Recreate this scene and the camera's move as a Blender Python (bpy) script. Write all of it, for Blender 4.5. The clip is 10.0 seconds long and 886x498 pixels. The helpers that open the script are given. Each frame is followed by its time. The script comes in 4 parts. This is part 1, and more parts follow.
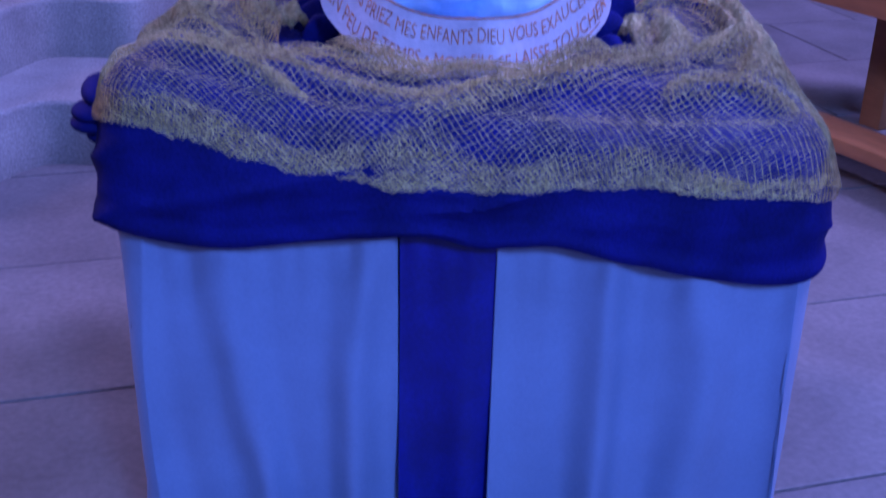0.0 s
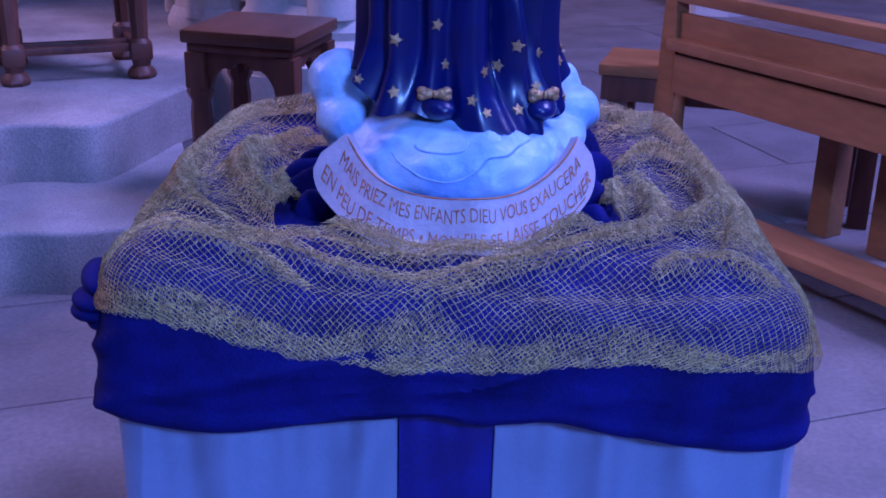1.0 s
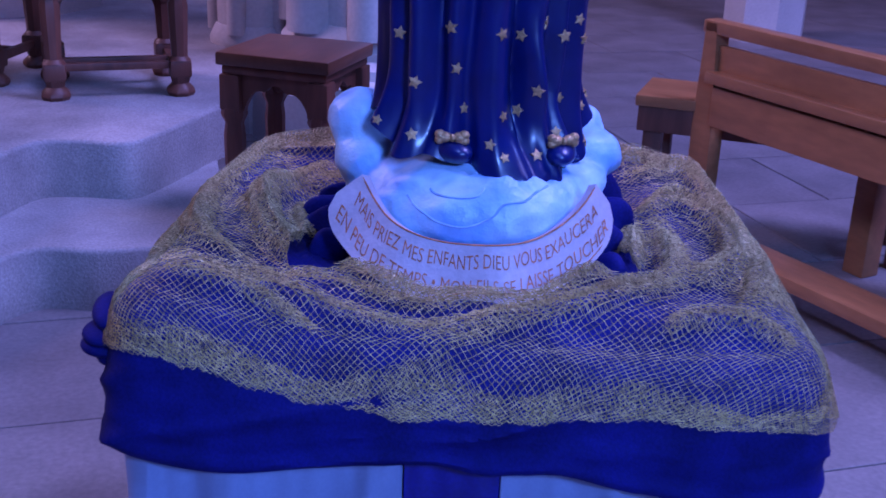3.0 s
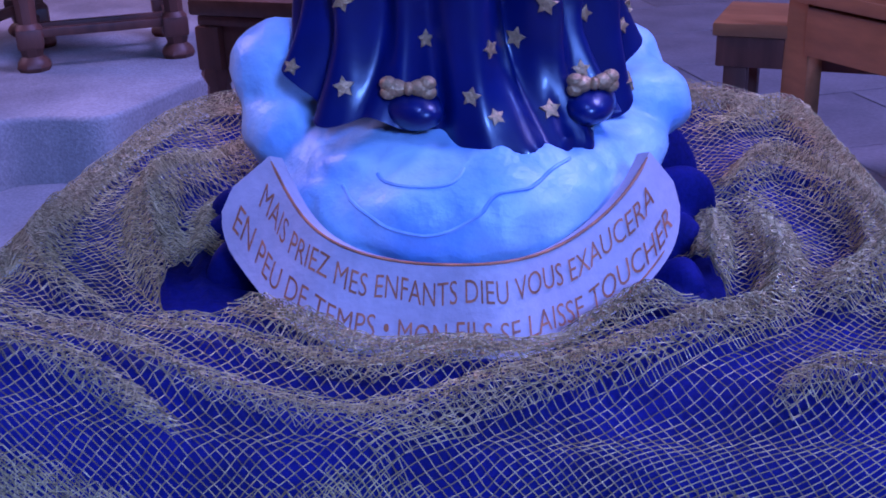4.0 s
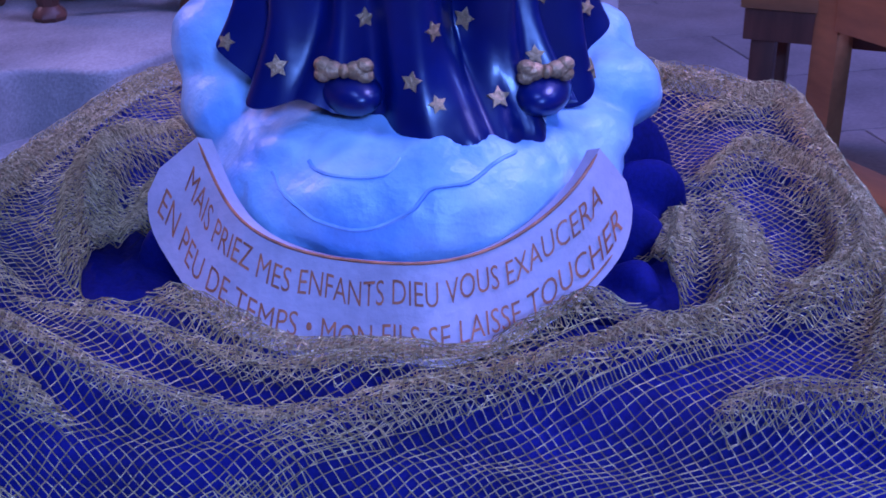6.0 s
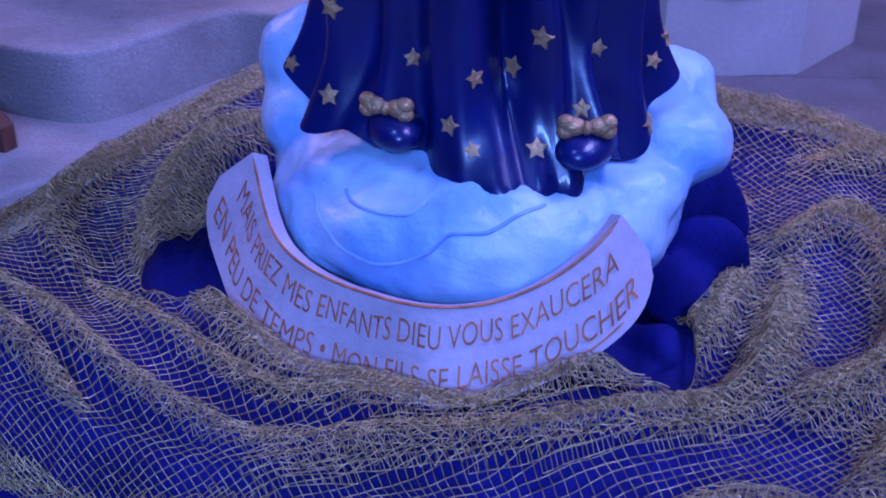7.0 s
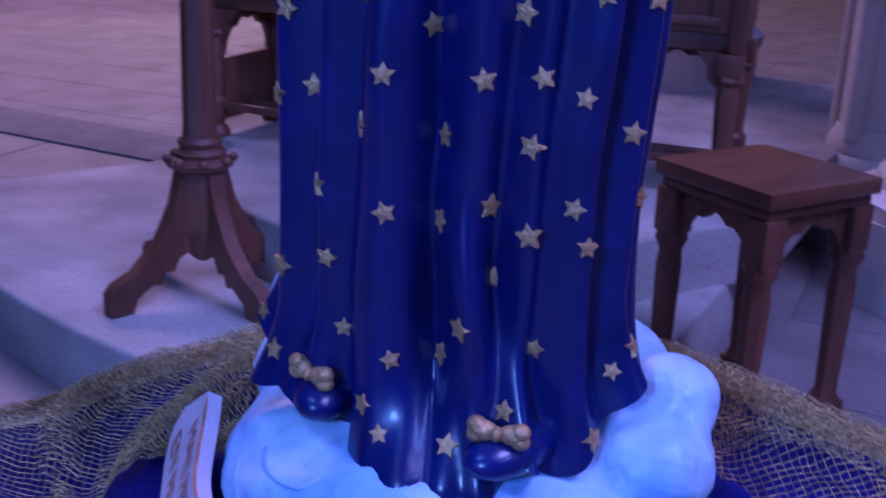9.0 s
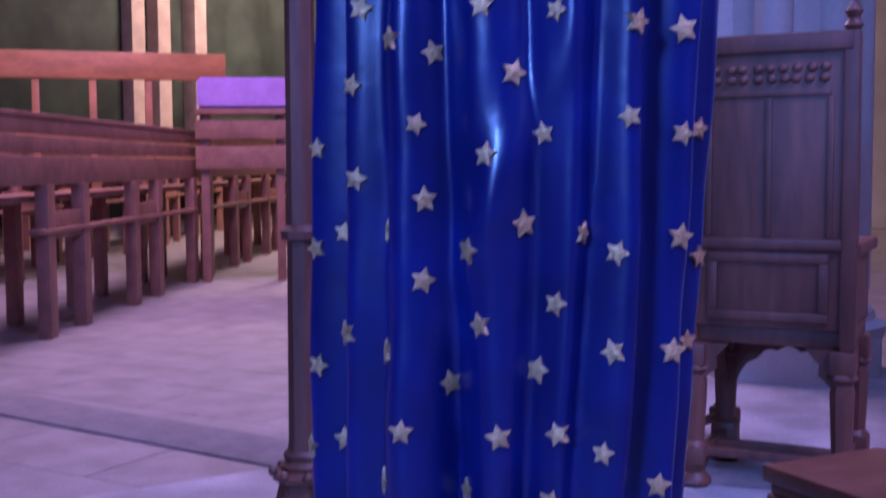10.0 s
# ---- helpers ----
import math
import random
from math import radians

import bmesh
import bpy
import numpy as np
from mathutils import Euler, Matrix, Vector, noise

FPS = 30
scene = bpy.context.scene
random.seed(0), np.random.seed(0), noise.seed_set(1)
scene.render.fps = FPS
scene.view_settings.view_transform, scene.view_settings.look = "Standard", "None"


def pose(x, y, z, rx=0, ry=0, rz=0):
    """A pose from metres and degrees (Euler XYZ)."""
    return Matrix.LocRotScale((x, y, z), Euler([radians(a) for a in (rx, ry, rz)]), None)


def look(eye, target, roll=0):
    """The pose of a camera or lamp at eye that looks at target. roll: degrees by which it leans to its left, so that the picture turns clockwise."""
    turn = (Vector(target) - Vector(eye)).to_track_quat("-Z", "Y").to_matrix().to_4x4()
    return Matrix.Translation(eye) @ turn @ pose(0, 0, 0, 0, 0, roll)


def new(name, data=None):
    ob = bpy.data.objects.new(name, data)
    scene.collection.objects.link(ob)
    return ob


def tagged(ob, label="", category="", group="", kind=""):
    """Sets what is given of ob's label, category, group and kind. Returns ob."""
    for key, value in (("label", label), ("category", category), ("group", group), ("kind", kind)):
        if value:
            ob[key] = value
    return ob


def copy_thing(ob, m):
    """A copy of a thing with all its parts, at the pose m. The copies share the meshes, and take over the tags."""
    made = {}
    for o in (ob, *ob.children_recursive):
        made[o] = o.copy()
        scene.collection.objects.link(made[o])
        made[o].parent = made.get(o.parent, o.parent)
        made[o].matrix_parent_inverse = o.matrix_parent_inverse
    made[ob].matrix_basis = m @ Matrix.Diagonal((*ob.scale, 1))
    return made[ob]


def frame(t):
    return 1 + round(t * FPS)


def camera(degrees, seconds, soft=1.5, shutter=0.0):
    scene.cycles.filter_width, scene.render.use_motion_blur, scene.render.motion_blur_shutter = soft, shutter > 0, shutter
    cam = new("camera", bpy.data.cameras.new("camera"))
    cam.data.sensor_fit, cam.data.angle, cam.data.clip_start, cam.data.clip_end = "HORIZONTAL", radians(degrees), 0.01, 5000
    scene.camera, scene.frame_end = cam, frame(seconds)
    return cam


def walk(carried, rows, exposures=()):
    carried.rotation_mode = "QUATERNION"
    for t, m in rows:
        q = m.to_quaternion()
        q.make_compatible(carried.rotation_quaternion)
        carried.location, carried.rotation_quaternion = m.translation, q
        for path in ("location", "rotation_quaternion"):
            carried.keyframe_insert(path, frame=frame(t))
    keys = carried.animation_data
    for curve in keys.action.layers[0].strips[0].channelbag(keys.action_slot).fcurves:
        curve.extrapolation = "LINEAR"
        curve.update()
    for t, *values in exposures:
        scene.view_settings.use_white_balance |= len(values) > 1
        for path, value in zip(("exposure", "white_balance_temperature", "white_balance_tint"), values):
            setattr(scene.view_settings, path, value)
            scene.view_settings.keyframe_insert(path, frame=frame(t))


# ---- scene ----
cam = camera(42.0, 10.0, soft=1.7, shutter=0.3)
PATH = [
    (0, (-0.3785, -1.5609, 1.0617), (0.0080, 0.2172, 0.2316), 1.21),
    (0.5, (-0.4293, -1.5429, 1.1726), (0.0237, 0.2551, 0.4228), 1.04),
    (1, (-0.4467, -1.5257, 1.1928), (0.0534, 0.2744, 0.4790), 1.20),
    (1.5, (-0.4583, -1.5375, 1.2193), (0.0700, 0.2733, 0.5543), 2.87),
    (2, (-0.4514, -1.5451, 1.2373), (0.0660, 0.2387, 0.4954), 4.70),
    (2.5, (-0.4491, -1.5795, 1.2456), (0.0413, 0.2177, 0.5179), 3.29),
    (2.7, (-0.4479, -1.5958, 1.2501), (0.0271, 0.2238, 0.5691), 2.97),
    (3.8, (-0.1983, -1.0289, 1.0914), (0.0901, 0.7979, 0.3301), -1.47),
    (4, (-0.1862, -0.9941, 1.0795), (0.0987, 0.8301, 0.3107), -2.17),
    (4.5, (-0.1680, -0.9567, 1.0649), (0.1455, 0.8570, 0.2826), -2.74),
    (5, (-0.1616, -0.9512, 1.0615), (0.1787, 0.8551, 0.2732), -2.57),
    (5.5, (-0.1349, -0.9467, 1.0607), (0.1587, 0.8691, 0.2754), -2.30),
    (6.8, (0.0225, -0.9293, 1.1465), (-0.0707, 0.8366, 0.2122), 0.82),
    (7, (0.0663, -0.9251, 1.1581), (-0.1437, 0.8331, 0.2280), 0.57),
    (7.5, (0.1060, -0.9137, 1.1787), (-0.2169, 0.8810, 0.3574), 0.35),
    (8, (0.1487, -0.8371, 1.1791), (-0.3022, 0.9640, 0.4355), 0.53),
    (8.3, (0.1957, -0.7965, 1.1788), (-0.3808, 0.9875, 0.4825), 0.25),
    (8.5, (0.2211, -0.7734, 1.1886), (-0.3950, 1.0019, 0.5041), 0.93),
    (9, (0.3585, -0.7595, 1.2025), (-0.5129, 0.9265, 0.5715), 2.37),
    (9.3, (0.3880, -0.7649, 1.2188), (-0.6589, 0.8546, 0.6884), 1.40),
    (9.5, (0.4033, -0.7548, 1.2300), (-0.6973, 0.8588, 0.7994), 0.62),
    (10, (0.4238, -0.7248, 1.2480), (-0.6991, 0.9238, 1.1025), -0.36),
]
walk(cam, [(t, look(eye, target, roll)) for t, eye, target, roll in PATH],
     exposures=[(0.0, 0.0), (2.6, 0.04), (4.2, -0.02), (7.2, -0.14), (8.3, -0.26), (9.1, -0.22), (9.6, 0.02), (10.0, 0.18)])

# ---- world and lights ----
world = bpy.data.worlds.new("world")
scene.world = world
world.use_nodes = True
world.node_tree.nodes["Background"].inputs[0].default_value = (0.14, 0.19, 0.75, 1)
world.node_tree.nodes["Background"].inputs[1].default_value = 0.04


def area_lamp(name, eye, target, size, watts, colour):
    data = bpy.data.lights.new(name, "AREA")
    data.shape, data.size, data.energy, data.color = "DISK", size, watts, colour
    ob = new(name, data)
    ob.matrix_world = look(eye, target)
    return ob


# unseen area lamps, added for the blue choir light and the warmer nave light
area_lamp("blue_key_light", (0.25, -3.1, 2.25), (0, 0, 0.72), 0.55, 138, (0.13, 0.28, 1.0))
area_lamp("blue_top_light", (-1.1, -1.6, 4.2), (0, 0, 0.8), 0.6, 62, (0.16, 0.28, 1.0))
area_lamp("blue_side_light", (3.4, -0.6, 3.2), (0, 0.6, 0.7), 0.7, 40, (0.15, 0.25, 1.0))
# fills added to brighten choir, nave and aisle; no fixtures stand there
area_lamp("choir_fill", (-0.1, 3.2, 6.4), (-0.1, 3.0, 0), 3.5, 195, (0.25, 0.28, 1.0))
area_lamp("nave_fill", (-7.0, 6.0, 6.6), (-7.0, 6.0, 0), 4.0, 880, (0.72, 0.46, 0.92))
area_lamp("nave_fill_far", (-11.5, 15.0, 7.0), (-12.0, 17.0, 2.0), 3.0, 1300, (0.95, 0.66, 0.66))
area_lamp("aisle_fill", (3.5, 0.2, 6.2), (3.2, 0.4, 0.0), 2.6, 740, (0.30, 0.30, 1.0))

# ---- materials ----


def material(name, colour, rough=0.6, metal=0.0, noise_scale=12.0, vary=0.25, bump=0.15, bump_scale=60.0,
             tint=None, sheen=0.0, coat=0.0, shine=0.5, per_thread=0.0, stretch=(1, 1, 1), per_piece=0.0):
    """A surface with broad and fine variation of its colour, and a fine relief."""
    m = bpy.data.materials.new(name)
    m.use_nodes = True
    nodes, links = m.node_tree.nodes, m.node_tree.links
    shader = nodes["Principled BSDF"]
    shader.inputs["Roughness"].default_value = rough
    shader.inputs["Metallic"].default_value = metal
    shader.inputs["Sheen Weight"].default_value = sheen
    shader.inputs["Coat Weight"].default_value = coat
    shader.inputs["Specular IOR Level"].default_value = shine
    coords = nodes.new("ShaderNodeTexCoord")
    mapping = nodes.new("ShaderNodeMapping")
    mapping.inputs["Scale"].default_value = stretch
    links.new(coords.outputs["Object"], mapping.inputs["Vector"])
    broad = nodes.new("ShaderNodeTexNoise")
    broad.inputs["Scale"].default_value, broad.inputs["Detail"].default_value = noise_scale, 6
    fine = nodes.new("ShaderNodeTexNoise")
    fine.inputs["Scale"].default_value, fine.inputs["Detail"].default_value = bump_scale, 4
    links.new(mapping.outputs["Vector"], broad.inputs["Vector"])
    links.new(mapping.outputs["Vector"], fine.inputs["Vector"])
    ramp = nodes.new("ShaderNodeValToRGB")
    other = tint or tuple(c * (1 - vary) for c in colour)
    ramp.color_ramp.elements[0].position, ramp.color_ramp.elements[1].position = 0.35, 0.68
    ramp.color_ramp.elements[0].color, ramp.color_ramp.elements[1].color = (*other, 1), (*colour, 1)
    links.new(broad.outputs["Fac"], ramp.inputs["Fac"])
    mix = nodes.new("ShaderNodeMix")
    mix.data_type, mix.blend_type = "RGBA", "MULTIPLY"
    mix.inputs["Factor"].default_value = 1.0
    fine_ramp = nodes.new("ShaderNodeMapRange")
    fine_ramp.inputs["From Min"].default_value, fine_ramp.inputs["From Max"].default_value = 0.3, 0.7
    fine_ramp.inputs["To Min"].default_value, fine_ramp.inputs["To Max"].default_value = 1 - vary * 0.7, 1.0
    links.new(fine.outputs["Fac"], fine_ramp.inputs["Value"])
    links.new(ramp.outputs["Color"], mix.inputs["A"])
    links.new(fine_ramp.outputs["Result"], mix.inputs["B"])
    result = mix.outputs["Result"]
    if per_piece:
        info = nodes.new("ShaderNodeObjectInfo")
        span = nodes.new("ShaderNodeMapRange")
        span.inputs["To Min"].default_value, span.inputs["To Max"].default_value = 1 - per_piece, 1.0
        links.new(info.outputs["Random"], span.inputs["Value"])
        again = nodes.new("ShaderNodeMix")
        again.data_type, again.blend_type = "RGBA", "MULTIPLY"
        again.inputs["Factor"].default_value = 1.0
        links.new(result, again.inputs["A"])
        links.new(span.outputs["Result"], again.inputs["B"])
        result = again.outputs["Result"]
    if per_thread:
        island = nodes.new("ShaderNodeNewGeometry")
        span = nodes.new("ShaderNodeMapRange")
        span.inputs["To Min"].default_value, span.inputs["To Max"].default_value = 1 - per_thread, 1.0
        links.new(island.outputs["Random Per Island"], span.inputs["Value"])
        again = nodes.new("ShaderNodeMix")
        again.data_type, again.blend_type = "RGBA", "MULTIPLY"
        again.inputs["Factor"].default_value = 1.0
        links.new(result, again.inputs["A"])
        links.new(span.outputs["Result"], again.inputs["B"])
        result = again.outputs["Result"]
    links.new(result, shader.inputs["Base Color"])
    relief = nodes.new("ShaderNodeBump")
    relief.inputs["Strength"].default_value, relief.inputs["Distance"].default_value = bump, 0.004
    links.new(fine.outputs["Fac"], relief.inputs["Height"])
    links.new(relief.outputs["Normal"], shader.inputs["Normal"])
    return m


STONE = material("pale_stone", (0.27, 0.235, 0.23), 0.6, noise_scale=4.0, vary=0.34, bump_scale=70, bump=0.25, per_piece=0.16)
STEP_STONE = material("step_granite", (0.46, 0.42, 0.405), 0.8, noise_scale=3, vary=0.45, bump_scale=140, bump=0.5)
COLUMN = material("column_limestone", (0.62, 0.58, 0.56), 0.7, noise_scale=3, vary=0.18, bump_scale=70)
WALL = material("church_wall", (0.28, 0.25, 0.25), 0.85, noise_scale=1.2, vary=0.3, bump_scale=30, bump=0.3)
GROUT = material("floor_bedding", (0.20, 0.18, 0.18), 0.9, noise_scale=8)
DARK_WOOD = material("carved_dark_oak", (0.22, 0.075, 0.045), 0.5, noise_scale=9, vary=0.5, bump_scale=40, bump=0.25, stretch=(1, 1, 0.2))
SEAT_WOOD = material("worn_oak_seat", (0.20, 0.075, 0.042), 0.32, noise_scale=7, vary=0.4, bump_scale=50, bump=0.15, stretch=(1, 0.25, 1))
PEW_WOOD = material("varnished_pew_wood", (0.46, 0.18, 0.07), 0.36, noise_scale=6, vary=0.35, bump_scale=45, bump=0.12, stretch=(0.3, 1, 1))
NAVE_WOOD = material("nave_pew_wood", (0.34, 0.15, 0.11), 0.45, noise_scale=6, vary=0.35, bump_scale=45)
NAVY = material("blue_velvet_cloth", (0.007, 0.009, 0.165), 0.8, noise_scale=14, vary=0.45, bump_scale=260, bump=0.15, shine=0.15)
RIBBON = material("royal_blue_satin", (0.003, 0.012, 0.27), 0.4, noise_scale=14, vary=0.35, bump_scale=200, bump=0.06)
SATIN = material("pale_satin", (0.235, 0.31, 0.50), 0.25, noise_scale=10, vary=0.10, bump_scale=220, bump=0.05, sheen=0.1)
GOLD_NET = material("gold_lurex_thread", (0.92, 0.64, 0.31), 0.22, 0.45, noise_scale=60, vary=0.2, bump_scale=500, bump=0.5, per_thread=0.68)
CLOUD = material("painted_plaster_cloud", (0.50, 0.70, 0.86), 0.42, noise_scale=13, tint=(0.19, 0.42, 0.78), vary=0.22, bump_scale=42, bump=1.0)
CLOUD_LINE = material("blue_cloud_outline", (0.16, 0.35, 0.72), 0.5, noise_scale=40, tint=(0.34, 0.55, 0.82), vary=0.3)
BANNER = material("painted_banner", (0.64, 0.50, 0.57), 0.5, noise_scale=25, vary=0.15, bump_scale=120, bump=0.2)
INK = material("ochre_lettering", (0.74, 0.23, 0.10), 0.5, noise_scale=60, vary=0.4)
GLAZE = material("glossy_blue_robe_paint", (0.0013, 0.0112, 0.128), 0.32, noise_scale=9, vary=0.4, bump_scale=34, bump=0.18, coat=0.14)
GILT = material("gilt_paint", (0.80, 0.44, 0.21), 0.42, 0.4, noise_scale=90, vary=0.4, bump_scale=300, bump=0.5)
LILAC = material("lilac_cloth", (0.42, 0.22, 0.62), 0.8, noise_scale=8, vary=0.2)
GREEN = material("dark_green_hanging", (0.045, 0.07, 0.045), 0.8, noise_scale=1.6, vary=0.6)
PALE_PANEL = material("cream_panel", (0.55, 0.42, 0.34), 0.6, noise_scale=3, vary=0.3)

# ---- mesh helpers ----


def finish(name, bm, mat, parent=None, label="", smooth=True):
    me = bpy.data.meshes.new(name)
    bmesh.ops.recalc_face_normals(bm, faces=bm.faces[:])
    bm.to_mesh(me)
    bm.free()
    for one in (mat if isinstance(mat, (list, tuple)) else [mat]):
        me.materials.append(one)
    if smooth:
        me.polygons.foreach_set("use_smooth", [True] * len(me.polygons))
        me.set_sharp_from_angle(angle=radians(38))
    ob = new(name, me)
    if parent is not None:
        ob.parent = parent
        if label:
            ob["label"] = label
    return ob


def part(name, bm, mat, parent, label="", smooth=True):
    return finish(name, bm, mat, parent, label, smooth)


def thing(name, m, label, category, group="", kind=""):
    ob = new(name)
    ob.matrix_world = m
    ob.empty_display_size = 0.1
    return tagged(ob, label, category, group, kind)


def box(bm, x0, x1, y0, y1, z0, z1, bevel=0.0, index=0):
    made = bmesh.ops.create_cube(bm, size=1.0)["verts"]
    for v in made:
        v.co = ((x0 + x1) / 2 + v.co.x * (x1 - x0), (y0 + y1) / 2 + v.co.y * (y1 - y0), (z0 + z1) / 2 + v.co.z * (z1 - z0))
    if bevel:
        edges = list({e for v in made for e in v.link_edges})
        bmesh.ops.bevel(bm, geom=edges, offset=bevel, segments=2, affect="EDGES", profile=0.6)
    return bm


def boxed(*span, bevel=0.004):
    return box(bmesh.new(), *span, bevel=bevel)


def lathe(bm, profile, sides=24, cx=0.0, cy=0.0, square=0.0, turn=0.0):
    """A turned body from (radius, height) pairs; square > 0 pulls it towards an even-sided prism."""
    rings = []
    for r, z in profile:
        ring = []
        for k in range(sides):
            a = turn + 2 * math.pi * k / sides
            ring.append(bm.verts.new((cx + r * math.cos(a), cy + r * math.sin(a), z)))
        rings.append(ring)
    for a, b in zip(rings, rings[1:]):
        for k in range(sides):
            bm.faces.new((a[k], a[(k + 1) % sides], b[(k + 1) % sides], b[k]))
    bm.faces.new(rings[0][::-1])
    bm.faces.new(rings[-1])
    return bm


def prism(bm, outline, z0, z1):
    low = [bm.verts.new((x, y, z0)) for x, y in outline]
    high = [bm.verts.new((x, y, z1)) for x, y in outline]
    n = len(outline)
    bm.faces.new(low[::-1])
    bm.faces.new(high)
    for k in range(n):
        bm.faces.new((low[k], low[(k + 1) % n], high[(k + 1) % n], high[k]))
    return bm


def slab_xz(bm, outline, y0, y1):
    """A flat board cut to an outline of (x, z) pairs."""
    near = [bm.verts.new((x, y0, z)) for x, z in outline]
    far = [bm.verts.new((x, y1, z)) for x, z in outline]
    n = len(outline)
    bm.faces.new(near)
    bm.faces.new(far[::-1])
    for k in range(n):
        bm.faces.new((near[k], far[k], far[(k + 1) % n], near[(k + 1) % n]))
    return bm


def smooth_curve(points, steps=8, closed=False):
    """Points on a smooth line through the given ones."""
    out, n = [], len(points)
    for k in range(n if closed else n - 1):
        p = [Vector(points[(k + d) % n if closed else min(max(k + d, 0), n - 1)]) for d in (-1, 0, 1, 2)]
        for s in range(steps):
            t = s / steps
            out.append(0.5 * (2 * p[1] + (p[2] - p[0]) * t + (2 * p[0] - 5 * p[1] + 4 * p[2] - p[3]) * t * t + (3 * p[1] - p[0] - 3 * p[2] + p[3]) * t ** 3))
    if not closed:
        out.append(Vector(points[-1]))
    return out


# ---- the church: floor, walls, ceiling ----
floor = finish("floor", boxed(-16, 9, -9, 22, -0.2, -0.006, bevel=0), GROUT, smooth=False)
tagged(floor, "grey stone slab church floor with thin dark joints", "floor", kind="structure")
for name, span in (("wall_north", (-16, 9, 22, 22.4, 0, 8)), ("wall_south", (-16, 9, -9.4, -9, 0, 8)),
                   ("wall_east", (9, 9.4, -9.4, 22.4, 0, 8)), ("wall_west", (-16.4, -16, -9.4, 22.4, 0, 8))):
    tagged(finish(name, boxed(*span, bevel=0), WALL, smooth=False), "dim grey plastered stone church wall", "wall", kind="structure")
tagged(finish("ceiling", boxed(-16.4, 9.4, -9.4, 22.4, 8, 8.3, bevel=0), WALL, smooth=False), "dim plain church ceiling far above", "ceiling", kind="structure")

# wavy edges of the two choir steps
LOW_EDGE = smooth_curve([(-2.50, 1.315, 0), (-1.95, 1.14, 0), (-1.45, 1.0, 0), (-1.15, 0.99, 0), (-0.96, 1.2, 0), (-0.80, 1.39, 0), (-0.63, 1.365, 0), (-0.49, 1.376, 0), (-0.39, 1.43, 0), (-0.30, 1.62, 0)])
TOP_EDGE = smooth_curve([(-1.90, 2.12, 0), (-1.72, 1.80, 0), (-1.53, 1.60, 0), (-1.30, 1.50, 0), (-1.05, 1.445, 0), (-0.93, 1.60, 0), (-0.82, 1.80, 0), (-0.70, 1.815, 0), (-0.56, 1.78, 0), (-0.46, 1.90, 0), (-0.30, 2.18, 0), (-0.22, 2.27, 0)])


def choir_step(name, edge, tail, z0, z1, label):
    bm = bmesh.new()
    prism(bm, [(p.x, p.y) for p in edge] + tail, z0, z1)
    bmesh.ops.recalc_face_normals(bm, faces=bm.faces[:])
    rim = [e for e in bm.edges if abs(e.verts[0].co.z - z1) < 1e-6 and abs(e.verts[1].co.z - z1) < 1e-6]
    bmesh.ops.bevel(bm, geom=rim, offset=0.014, segments=3, affect="EDGES", profile=0.5)
    return tagged(finish(name, bm, STEP_STONE), label, "step", kind="structure")


choir_step("step_1", LOW_EDGE, [(-0.30, 2.6), (-2.3, 2.5), (-2.66, 1.68)], -0.004, 0.17, "rough speckled granite choir step with a wavy worn edge")
choir_step("step_2", TOP_EDGE, [(-0.22, 2.9), (-0.22, 4.6), (-2.14, 4.6), (-2.14, 2.2)], 0.166, 0.34, "upper speckled granite choir step with a wavy worn edge")
tagged(finish("nave_step", boxed(-9.5, -2.35, 2.76, 3.13, -0.005, 0.012, bevel=0.004), GROUT), "low dark worn stone band across the nave floor", "step", kind="structure")

# ---- statue on its cloud ----
FACE = radians(-15)


def round_base(phi, radius):
    a = FACE + phi
    return Vector((-0.01 + radius * math.sin(a), -0.03 - radius * math.cos(a), 0))


def banner_point(phi, w, lift=0.0):
    """w runs from the lower edge, 0, to the upper edge, 1."""
    half = abs(phi) / radians(53)
    left = max(0.0, -phi / radians(53)) ** 1.3
    low = round_base(phi, 0.211 + 0.022 * left)
    high = round_base(phi, 0.187 + 0.006 * left)
    low.z = 0.664 + 0.062 * half ** 2.4
    high.z = 0.736 + 0.068 * half ** 3.0
    p = low.lerp(high, w)
    out = Vector((math.sin(FACE + phi), -math.cos(FACE + phi), 0.35)).normalized()
    return p + out * (lift + 0.0035 * math.sin(phi * 9))


def ellipsoid(bm, x, y, z, rx, ry, rz, turn=0.0):
    made = bmesh.ops.create_icosphere(bm, subdivisions=3, radius=1.0)["verts"]
    m = Matrix.LocRotScale((x, y, z), Euler((0, 0, turn)), (rx, ry, rz))
    bmesh.ops.transform(bm, matrix=m, verts=made)


def tube(bm, points, radius, sides=6):
    rings = []
    for k, p in enumerate(points):
        ahead = (Vector(points[min(k + 1, len(points) - 1)]) - Vector(points[max(k - 1, 0)])).normalized()
        side = ahead.cross(Vector((0.13, 0.21, 0.97))).normalized()
        up = side.cross(ahead)
        r = radius * (1 if 0 < k < len(points) - 1 else 0.4)
        rings.append([bm.verts.new(Vector(p) + r * (math.cos(a) * side + math.sin(a) * up)) for a in (2 * math.pi * i / sides for i in range(sides))])
    for a, b in zip(rings, rings[1:]):
        for k in range(sides):
            bm.faces.new((a[k], a[(k + 1) % sides], b[(k + 1) % sides], b[k]))
    bm.faces.new(rings[0][::-1])
    bm.faces.new(rings[-1])


